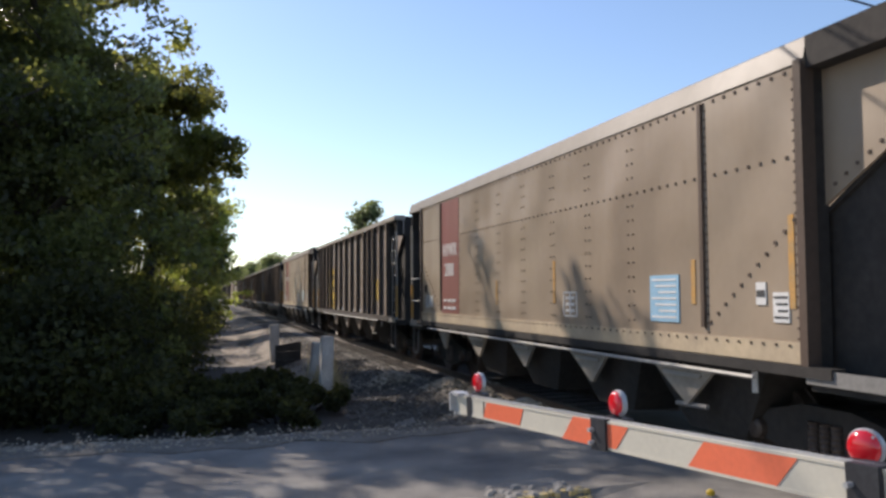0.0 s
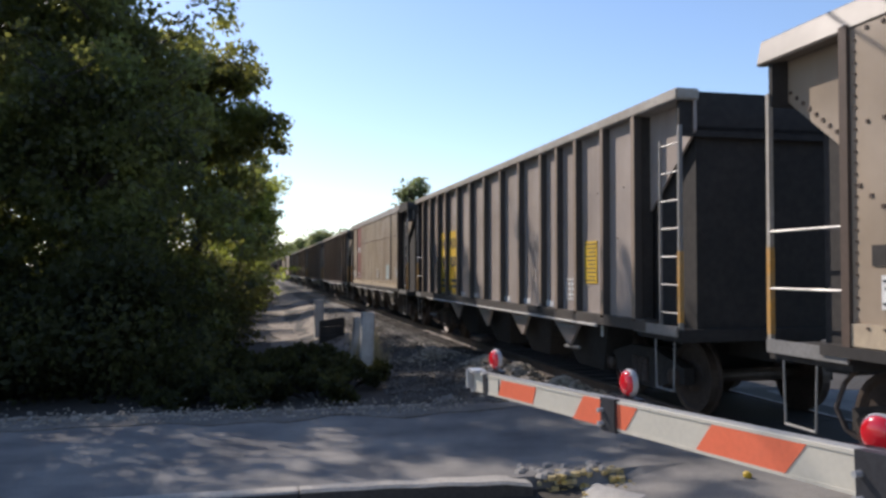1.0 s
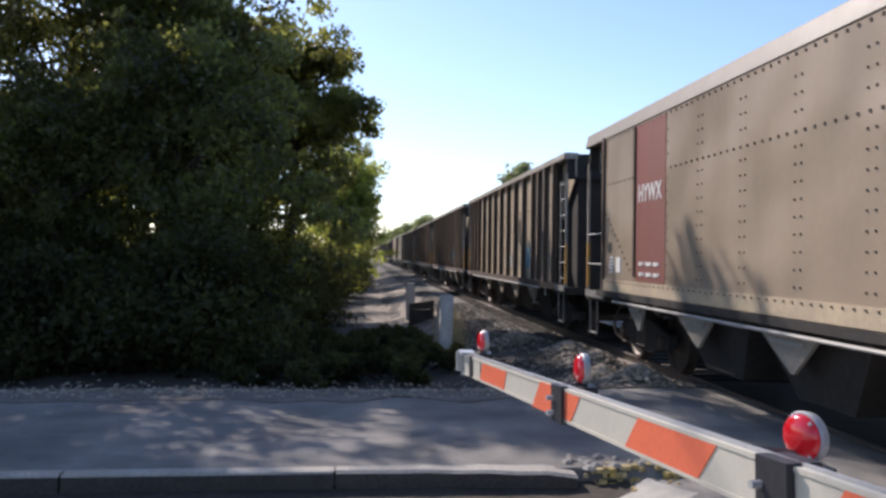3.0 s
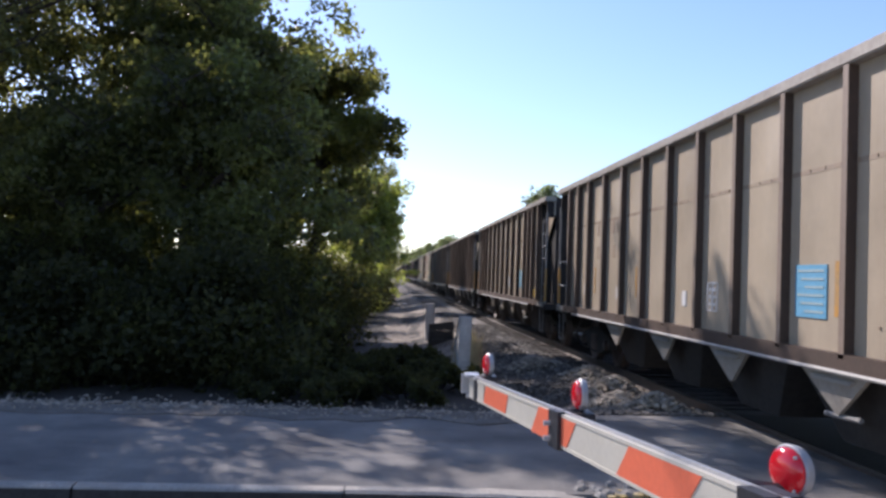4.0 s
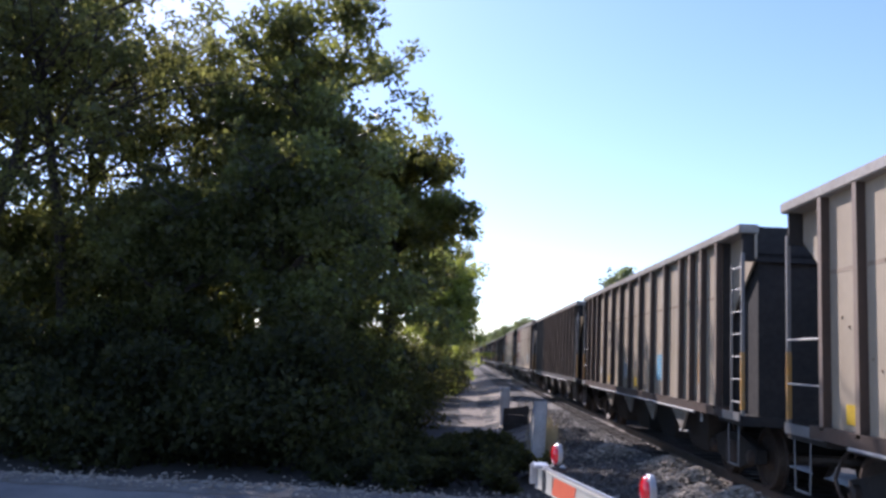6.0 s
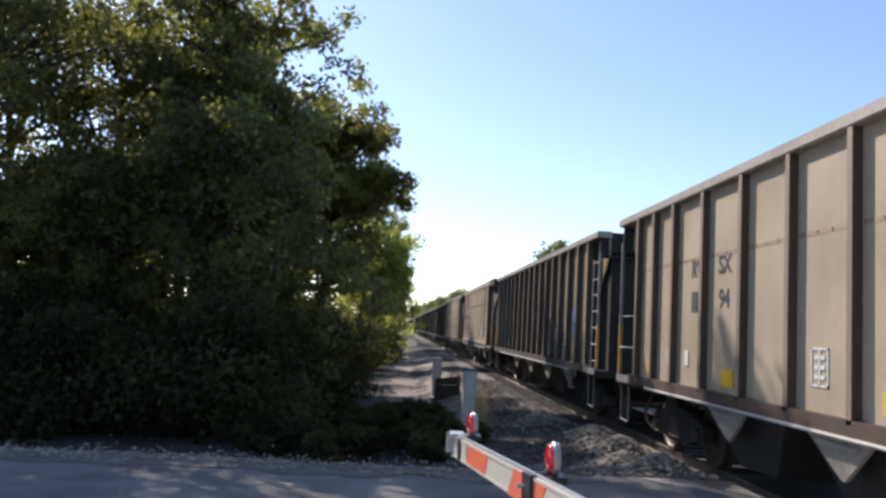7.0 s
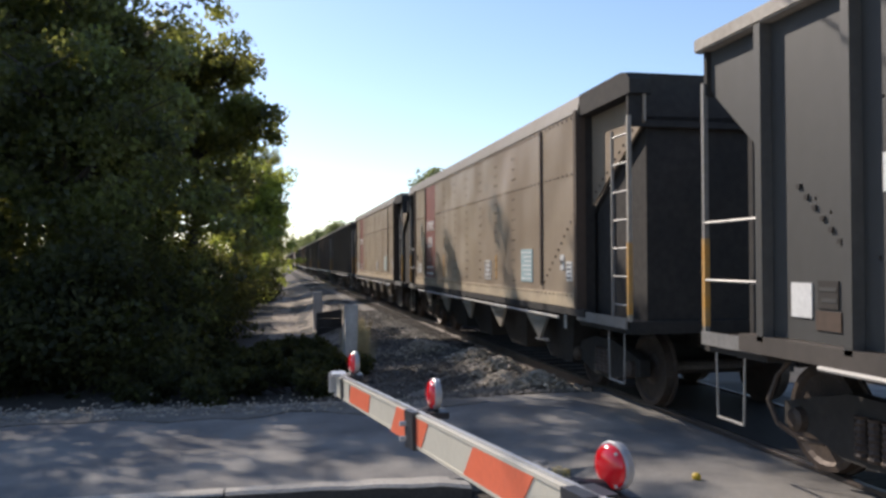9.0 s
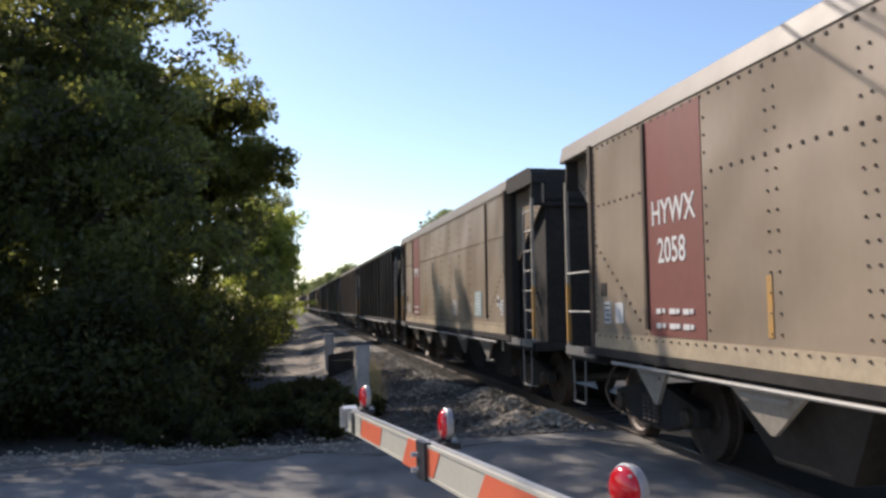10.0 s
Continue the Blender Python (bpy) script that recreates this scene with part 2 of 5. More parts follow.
# ---------------------------------------------------------------- mesh helpers
class Shape:
    """Gathers simple solids into one mesh."""

    def __init__(self):
        self.v, self.f = [], []

    def add(self, verts, faces):
        n = len(self.v)
        self.v.extend(tuple(p) for p in verts)
        self.f.extend(tuple(n + i for i in f) for f in faces)
        return self

    def box(self, x0, x1, y0, y1, z0, z1, m=None):
        p = [(x0, y0, z0), (x1, y0, z0), (x1, y1, z0), (x0, y1, z0), (x0, y0, z1), (x1, y0, z1), (x1, y1, z1), (x0, y1, z1)]
        if m is not None:
            p = [m @ Vector(q) for q in p]
        return self.add(p, [(3, 2, 1, 0), (4, 5, 6, 7), (0, 1, 5, 4), (1, 2, 6, 5), (2, 3, 7, 6), (3, 0, 4, 7)])

    def prism_x(self, poly, x0, x1):
        """poly of (y, z) stretched from x0 to x1."""
        n = len(poly)
        v = [(x0, y, z) for y, z in poly] + [(x1, y, z) for y, z in poly]
        f = [tuple(range(n)), tuple(reversed(range(n, 2 * n)))]
        f += [(i + n, (i + 1) % n + n, (i + 1) % n, i) for i in range(n)]
        return self.add(v, f)

    def prism_y(self, poly, y0, y1):
        """poly of (x, z) stretched from y0 to y1."""
        n = len(poly)
        v = [(x, y0, z) for x, z in poly] + [(x, y1, z) for x, z in poly]
        f = [tuple(range(n)), tuple(reversed(range(n, 2 * n)))]
        f += [(i + n, (i + 1) % n + n, (i + 1) % n, i) for i in range(n)]
        return self.add(v, f)

    def tube(self, a, b, ra, rb=None, n=8, cap=True):
        a, b = Vector(a), Vector(b)
        rb = ra if rb is None else rb
        q = (b - a).to_track_quat("Z", "Y")
        ring = [q @ Vector((math.cos(2 * math.pi * i / n), math.sin(2 * math.pi * i / n), 0)) for i in range(n)]
        v = [a + r * ra for r in ring] + [b + r * rb for r in ring]
        f = [(i, (i + 1) % n, (i + 1) % n + n, i + n) for i in range(n)]
        if cap:
            f += [tuple(reversed(range(n))), tuple(range(n, 2 * n))]
        return self.add(v, f)

    def lathe(self, centre, axis, profile, n=24):
        """profile of (distance along axis, radius)."""
        q = Vector(axis).to_track_quat("Z", "Y")
        c = Vector(centre)
        v, f = [], []
        for d, r in profile:
            for i in range(n):
                a = 2 * math.pi * i / n
                v.append(c + q @ Vector((r * math.cos(a), r * math.sin(a), d)))
        for k in range(len(profile) - 1):
            for i in range(n):
                j = (i + 1) % n
                f.append((k * n + i, k * n + j, (k + 1) * n + j, (k + 1) * n + i))
        f.append(tuple(reversed(range(n))))
        f.append(tuple(range((len(profile) - 1) * n, len(profile) * n)))
        return self.add(v, f)

    def mesh(self, name, mat, smooth=False, bevel=0.0):
        me = bpy.data.meshes.new(name)
        me.from_pydata(self.v, [], self.f)
        me.materials.append(mat)
        bm = bmesh.new()
        bm.from_mesh(me)
        bmesh.ops.recalc_face_normals(bm, faces=bm.faces)
        if bevel:
            bmesh.ops.bevel(bm, geom=bm.edges[:], offset=bevel, segments=2, affect="EDGES", clamp_overlap=True)
        bm.to_mesh(me)
        bm.free()
        if smooth:
            for p in me.polygons:
                p.use_smooth = True
        return me


def part(name, shape, mat, parent, label="", smooth=False, bevel=0.0):
    ob = new(name, shape.mesh(name, mat, smooth, bevel) if isinstance(shape, Shape) else shape)
    ob.parent = parent
    if label:
        ob["label"] = label
    return ob


def thing(name, label, category, group="", kind="", at=None):
    ob = new(name)
    ob.empty_display_size = 0.2
    if at is not None:
        ob.matrix_world = at
    return tagged(ob, label, category, group, kind)


def single(name, shape, mat, label="", category="", group="", kind="", smooth=False, bevel=0.0):
    return tagged(new(name, shape.mesh(name, mat, smooth, bevel)), label, category, group, kind)


def lettering(name, text, size, mat, parent, place, label="", bold=0.006, wide=1.0):
    """Writing in the built-in font, facing -x, read along -y, as a mesh part. place: its centre."""
    cu = bpy.data.curves.new(name, "FONT")
    cu.body, cu.size, cu.align_x, cu.align_y, cu.extrude, cu.offset = text, size, "CENTER", "CENTER", 0.003, bold
    tmp = new(name + "_curve", cu)
    me = bpy.data.meshes.new_from_object(tmp.evaluated_get(bpy.context.evaluated_depsgraph_get()))
    bpy.data.objects.remove(tmp)
    me.materials.clear()
    me.materials.append(mat)
    me.transform(Matrix.Diagonal((wide, 1, 1, 1)))
    me.transform(Matrix(((0, 0, -1, 0), (-1, 0, 0, 0), (0, 1, 0, 0), (0, 0, 0, 1))))
    me.transform(Matrix.Translation(place))
    ob = new(name, me)
    ob.parent = parent
    if label:
        ob["label"] = label
    return ob


def smoothstep(a, b, x):
    t = min(1.0, max(0.0, (x - a) / (b - a)))
    return t * t * (3 - 2 * t)


# ---------------------------------------------------------------- ground, road, kerb
TRACK_X = 1.6


def ground_z(x, y):
    near = -0.28 + 0.23 * smoothstep(-2.35, -0.3, x)
    far = -0.10 + 0.05 * smoothstep(-2.5, -0.2, x)
    z = near + (far - near) * smoothstep(7.32, 7.43, y)
    if x > 3.4:
        z = -0.05 - 0.35 * smoothstep(3.6, 9.0, x)
    off = smoothstep(11.2, 13.5, y)
    side = -0.5 - 0.25 * smoothstep(16, 26, y) * smoothstep(-1.5, -3.0, x)
    bank = side + (-0.22 - side) * smoothstep(-2.4, -0.4, x) if x < TRACK_X else -0.22 - 0.5 * smoothstep(3.4, 5.2, x)
    rough = 0.05 * noise.noise((x * 0.7, y * 0.7, 0)) + 0.03 * noise.noise((x * 2.3, y * 2.3, 5))
    return z + (bank + rough - z) * off


def ground_sheet():
    xs = [-3000, -1200, -500, -200, -90, -50] + [-36 + i * 0.75 for i in range(60)] + [10, 14, 20, 40, 90, 200, 500, 1200, 3000]
    ys = [-3000, -1200, -400, -150, -60, -25] + [-12 + i * 1.5 for i in range(15)] + [10.7 + i * 0.45 for i in range(60)] \
        + [38.5, 41, 45, 50, 60, 75, 95, 120, 160, 220, 300, 420, 700, 1300, 3000]
    v, f = [], []
    for y in ys:
        for x in xs:
            on_road = -6.5 < y < 11.4
            v.append((x, y, ground_z(max(-40, min(30, x)), max(-30, min(80, y))) - (0.09 if on_road else 0.0)))
    w = len(xs)
    for j in range(len(ys) - 1):
        for i in range(w - 1):
            f.append((j * w + i, j * w + i + 1, (j + 1) * w + i + 1, (j + 1) * w + i))
    return single("ground", Shape().add(v, f), DIRT, "dark trampled dirt ground littered with leaves", "ground", kind="structure", smooth=True)


ground_sheet()


def sheet(name, mat, xs, ys, lift, label, category, edge=None, ragged_end=True):
    """A paved skin that follows the ground, with a thickness."""
    v, f = [], []
    w = len(xs)
    for j, y in enumerate(ys):
        for i, x in enumerate(xs):
            yy = y
            if edge and ragged_end and j in (0, len(ys) - 1):
                yy = y + edge * noise.noise((x * 1.3, j * 7.7, 2))
            xx = x
            if edge and i in (0, w - 1):
                xx = x + edge * noise.noise((y * 0.7, i * 3.1, 4)) + 0.12 * edge * noise.noise((y * 4.0, i * 3.1, 9))
            v.append((xx, yy, ground_z(x, min(yy, 11.2) if y < 11.4 else yy) + lift))
    n = len(v)
    v += [(p[0], p[1], p[2] - 0.12) for p in v]
    for j in range(len(ys) - 1):
        for i in range(w - 1):
            a = j * w + i
            f.append((a, a + 1, a + w + 1, a + w))
    rim = [i for i in range(w)] + [j * w + w - 1 for j in range(1, len(ys))] \
        + [(len(ys) - 1) * w + i for i in range(w - 2, -1, -1)] + [j * w for j in range(len(ys) - 2, 0, -1)]
    for a, b in zip(rim, rim[1:] + rim[:1]):
        f.append((a, b, b + n, a + n))
    return single(name, Shape().add(v, f), mat, label, category, kind="structure", smooth=False)


def span(a, b, step):
    n = max(1, round((b - a) / step))
    return [a + (b - a) * i / n for i in range(n + 1)]


sheet("road", ASPHALT, span(-40, 30, 0.5), span(-6, 7.30, 0.3) + [7.33, 7.43] + span(7.6, 11.3, 0.3), 0.0, "worn grey asphalt road crossing the railway track", "road", 0.25)
sheet("pavement", CONCRETE, span(-40, -1.3, 0.4), span(-6, 7.29, 0.15), 0.006, "pale worn concrete apron with a ragged edge", "pavement", 0.55, False)

# the long kerb with a rounded, painted nose
def kerb():
    root = thing("median_kerb", "weathered concrete kerb with a broken rounded nose beside the road", "kerb", kind="structure")
    y0, y1, end = 7.30, 7.46, -2.15
    for a, b in ((-16.0, -12.4), (-12.4, -9.4), (-9.4, -6.4), (-6.4, -4.2)):
        # Face coloured dark as shaded, top edge left pale as sunlit.
        st = part("kerb_stone", Shape().prism_x([(y0, -0.5), (y1, -0.5), (y1, -0.09), (y0, -0.09)], a + 0.01, b - 0.01), KERB_SHADE, root, "kerb face with its shade in the colour")
        part("worn_edge", Shape().prism_x([(y0 + 0.004, -0.088), (y1, -0.088), (y1, -0.066), (y0 + 0.05, -0.064), (y0 + 0.015, -0.072)], a + 0.01, b - 0.01), KERB, st, "pale top edge of the kerb")
    rows, caps = [], []
    for i in range(9):
        t = i / 8
        x = -4.19 + (end + 4.19) * t
        drop = (0.0, 0.0, 0.004, 0.0, 0.01, 0.006, 0.02, 0.018, 0.05)[i]
        front = y0 - 0.07 * t * t
        back = y1 + 0.05 * t
        rows.append([(x, front, -0.5), (x, back, -0.5), (x, back, -0.09 - drop), (x, front, -0.09 - drop)])
        caps.append([(x, front + 0.004, -0.088 - drop), (x, back, -0.088 - drop), (x, back, -0.066 - drop), (x, front + 0.04, -0.066 - drop)])

    def loft(rs):
        f = [(0, 1, 2, 3), tuple(reversed(range(32, 36)))]
        for k in range(8):
            for i in range(4):
                j = (i + 1) % 4
                f.append((k * 4 + i, k * 4 + j, (k + 1) * 4 + j, (k + 1) * 4 + i))
        return Shape().add([p for r in rs for p in r], f)

    st = part("kerb_nose", loft(rows), KERB_SHADE, root, "broken kerb nose with its shade in the colour")
    part("worn_edge", loft(caps), KERB, st, "pale top edge of the kerb")
    rnd = random.Random(3)
    p = Shape()
    for i in range(110):
        x, y = -2.05 + 0.85 * rnd.random(), 7.3 + 0.3 * rnd.gauss(0, 0.4)
        if not 7.06 < y < 7.8:
            continue
        r, squash, spin = rnd.uniform(0.012, 0.06), rnd.uniform(0.3, 0.8), rnd.uniform(0, 3.1)
        z = max(ground_z(x + d, y + e) for d in (-r, r) for e in (-r, r))
        ring = []
        for k in range(7):
            a, q = k * 0.898, r * rnd.uniform(0.6, 1.15)
            u, w = q * math.cos(a), q * squash * math.sin(a)
            ring.append((x + u * math.cos(spin) - w * math.sin(spin), y + u * math.sin(spin) + w * math.cos(spin)))
        p.add([(a, b, z - 0.03) for a, b in ring] + [(a, b, z + 0.006) for a, b in ring],
              [tuple(range(7, 14))] + [(k, (k + 1) % 7, 7 + (k + 1) % 7, 7 + k) for k in range(7)])
    part("paint_remains", p, OLD_YELLOW, root, "flaked yellow paint on the nose")
    b = Shape()
    for i in range(18):
        x, y = rnd.uniform(-2.2, -1.2), rnd.uniform(7.3, 7.8)
        r = rnd.uniform(0.025, 0.07)
        b.lathe((x, y, ground_z(x, y) - 0.01), (0.2, 0.1, 1), [(0, r), (0.03, r * 0.8), (0.045, r * 0.3)], 6)
    part("rubble", b, KERB, root, "broken concrete crumbs")


kerb()
# Panels added between the rails; their black is the train's shade.
panels = thing("rail_crossing", "black panels between the rails, train's shade in their colour", "crossing", kind="structure")
for x0, x1 in ((0.93, 2.27), (2.42, 2.85)):
    for j in range(7):
        part("panel", Shape().box(x0, x1, -5.9 + j * 2.45, -5.9 + j * 2.45 + 2.43, -0.12, -0.012), TRACK_SHADE, panels)
single("litter", Shape().lathe((-0.3, 6.79, ground_z(-0.3, 6.79)), (0.1, 0, 1), [(0, 0.035), (0.03, 0.04), (0.05, 0.02)], 9), YELLOW, "crumpled yellow scrap lying on the road", "litter")
mark = Shape()
mark.prism_y([(-6.35, -0.275), (-5.55, -0.275), (-5.55, -0.262), (-6.35, -0.262)], 6.45, 6.85)
single("road_marking", mark, WHITE, "worn white painted block on the concrete apron", "road marking", kind="structure")
# Pale gravel from where sun reaches the ground; part of that light is colour.
sheet("gravel_path", PATH_DIRT, span(-3.9, -1.25, 0.35), span(23.5, 140, 0.9), 0.02, "pale gravelly path between the wood and the track", "gravel path", 0.5)

sheet("gravel_verge", BALLAST, span(-24, -1.2, 0.3), span(10.75, 11.35, 0.2) + span(11.6, 13.7, 0.3), 0.014, "dark grey gravel verge along the road edge", "gravel verge", 0.55)

# ---------------------------------------------------------------- railway track
def track():
    bed = Shape()
    prof = [(TRACK_X - 3.1, -0.75), (TRACK_X - 1.75, -0.2), (TRACK_X + 1.75, -0.2), (TRACK_X + 3.1, -0.75)]
    bed.prism_y(prof, 11.35, 520)
    bed.prism_y(prof, -200, -6.2)
    single("ballast_bed", bed, BALLAST, "grey crushed-stone ballast bed under the railway track", "ballast", kind="structure")
    for side in (-1, 1):
        x = TRACK_X + side * 0.755
        s = Shape()
        s.prism_y([(x - 0.07, -0.17), (x + 0.07, -0.17), (x + 0.012, -0.14), (x + 0.012, -0.045), (x + 0.036, -0.035), (x + 0.036, -0.004),
                   (x + 0.03, 0.0), (x - 0.03, 0.0), (x - 0.036, -0.004), (x - 0.036, -0.035), (x - 0.012, -0.045), (x - 0.012, -0.14)], -200, 520)
        single("rail", s, RAIL, "brown steel rail with a worn shiny head", "rail", "rails of the track", "structure")
    ties = thing("railway_ties", "row of dark creosoted wooden railway ties", "railway tie", kind="structure")
    me = Shape().box(-1.3, 1.3, -0.115, 0.115, -0.09, 0.09).mesh("tie", TIE, bevel=0.01)
    for i in range(90):
        o = part("tie", me, TIE, ties)
        o.location = (TRACK_X, 11.8 + i * 0.52, -0.255 + 0.006 * (i % 3))


track()


def stones():
    """Loose crushed stone: along the ballast shoulder, on the gravel verge and in the heaps at the road's end."""
    rnd = np.random.default_rng(11)
    base = []
    for k in range(5):
        bm = bmesh.new()
        bmesh.ops.create_icosphere(bm, subdivisions=1, radius=1.0)
        vs = np.array([v.co[:] for v in bm.verts])
        fs = np.array([[v.index for v in f.verts] for f in bm.faces])
        bm.free()
        vs = vs * rnd.uniform(0.6, 1.15, (len(vs), 1)) * np.array([1.0, 0.8, 0.6])
        base.append((vs, fs))

    def scatter(name, spots, label, mat=STONE):
        V, F, n = [], [], 0
        for i, (x, y, z, r) in enumerate(spots):
            vs, fs = base[i % 5]
            a = rnd.uniform(0, 6.283)
            c, s = math.cos(a), math.sin(a)
            p = vs * r
            p = np.stack([p[:, 0] * c - p[:, 1] * s + x, p[:, 0] * s + p[:, 1] * c + y, p[:, 2] + z + r * 0.15], 1)
            V.append(p)
            F.append(fs + n)
            n += len(vs)
        me = bpy.data.meshes.new(name)
        me.from_pydata(np.concatenate(V).tolist(), [], np.concatenate(F).tolist())
        me.materials.append(mat)
        tagged(new(name, me), label, "gravel", kind="stuff")

    spots = []
    for i in range(9000):
        y = 11.3 + 22 * rnd.random() ** 1.4
        x = rnd.uniform(-2.2, 0.9)
        bed = -0.2 if x > TRACK_X - 1.75 else -0.2 - 0.407 * (TRACK_X - 1.75 - x)
        z = max(ground_z(x, y), bed)
        spots.append((x, y, z, rnd.uniform(0.022, 0.055)))
    scatter("ballast_stones", spots, "loose coal-stained ballast stones on the track shoulder", DARK_STONE)
    spots = []
    for i in range(4500):
        x = rnd.uniform(-14, -2.2)
        y = 11.25 + abs(rnd.normal(0, 1.3))
        spots.append((x, y, ground_z(x, y), rnd.uniform(0.02, 0.065) * (0.6 if rnd.random() < 0.7 else 1.2)))
    for i in range(1500):
        x, y = rnd.uniform(-14, -1.6), 10.9 + abs(rnd.normal(0, 0.5))
        spots.append((x, y, ground_z(x, min(y, 11.2)) + 0.01, rnd.uniform(0.012, 0.035)))
    for i in range(700):
        x, y = rnd.normal(-7.2, 1.3), 12.1 + rnd.normal(0, 0.22)
        spots.append((x, y, ground_z(x, y) + 0.02, rnd.uniform(0.03, 0.07)))
    for i in range(1800):
        x, y = rnd.uniform(-3.7, -0.5), rnd.uniform(17, 44)
        spots.append((x, y, ground_z(x, y), rnd.uniform(0.02, 0.06)))
    scatter("verge_gravel", spots, "loose pale gravel along the dark road verge")
    spots = []
    for cx, cy, h, w in ((0.1, 12.2, 0.26, 0.55), (0.12, 14.4, 0.3, 0.55), (-0.2, 13.2, 0.2, 0.5), (0.2, 16.6, 0.22, 0.6), (-0.5, 18.8, 0.2, 0.7)):
        for i in range(900):
            a, d = rnd.uniform(0, 6.283), abs(rnd.normal(0, 0.5))
            x, y = cx + w * d * math.cos(a), cy + 1.2 * w * d * math.sin(a)
            bed = -0.2 if x > TRACK_X - 1.75 else -0.2 - 0.407 * (TRACK_X - 1.75 - x)
            spots.append((x, y, max(ground_z(x, y), bed) + h * math.exp(-2.2 * d * d) * rnd.uniform(0.55, 1.0), rnd.uniform(0.025, 0.06)))
    scatter("gravel_heaps", spots, "heaps of spilled pale crushed stone beside the track")


stones()

# ---------------------------------------------------------------- the coal train
CAR_LENGTH, CAR_GAP, SPEED, FIRST = 15.3, 1.5, 12.483, 4.63
TRUE_LENGTH = {"smooth": 14.88, "grey": 15.0, "tan": 15.07, "half": 16.0, "black": 15.1}
Z_SILL, Z_TOP = 1.15, 3.83
HALF = 1.6


def truck(car, y):
    t = part("truck", Shape().box(-0.95, 0.95, y - 0.18, y + 0.18, 0.42, 0.74), BLACK_STEEL, car)
    for s in (-1, 1):
        sf = Shape()
        sf.prism_x([(y - 1.1, 0.38), (y - 1.1, 0.58), (y - 0.75, 0.66), (y - 0.3, 0.76), (y + 0.3, 0.76), (y + 0.75, 0.66), (y + 1.1, 0.58), (y + 1.1, 0.38),
                    (y + 0.75, 0.36), (y + 0.35, 0.24), (y - 0.35, 0.24), (y - 0.75, 0.36)], s * 0.98 - 0.07, s * 0.98 + 0.07)
        part("side_frame", sf, BLACK_STEEL, t)
        for k in (-0.14, 0.0, 0.14):
            part("coil_spring", Shape().lathe((s * 1.06, y + k, 0.3), (0, 0, 1), [(i * 0.025, 0.05 + 0.012 * (i % 2)) for i in range(14)], 10), WHEEL, t)
        for e in (-0.89, 0.89):
            part("bearing_cap", Shape().lathe((s * 1.03, y + e, 0.457), (s, 0, 0), [(0, 0.11), (0.08, 0.1), (0.1, 0.06)], 14), WHEEL, t)
    for e in (-0.89, 0.89):
        w = Shape()
        for s in (-1, 1):
            w.lathe((s * 0.69, 0, 0), (s, 0, 0), [(0, 0.485), (0.03, 0.48), (0.035, 0.457), (0.14, 0.45), (0.142, 0.40), (0.11, 0.37), (0.1, 0.2), (0.15, 0.13), (0.17, 0.09)], 28)
        w.tube((-0.95, 0, 0), (0.95, 0, 0), 0.085, n=12)
        ws = part("wheelset", w, WHEEL, t, "rust-brown steel wheels")
        ws.location = (0, y + e, 0.457)


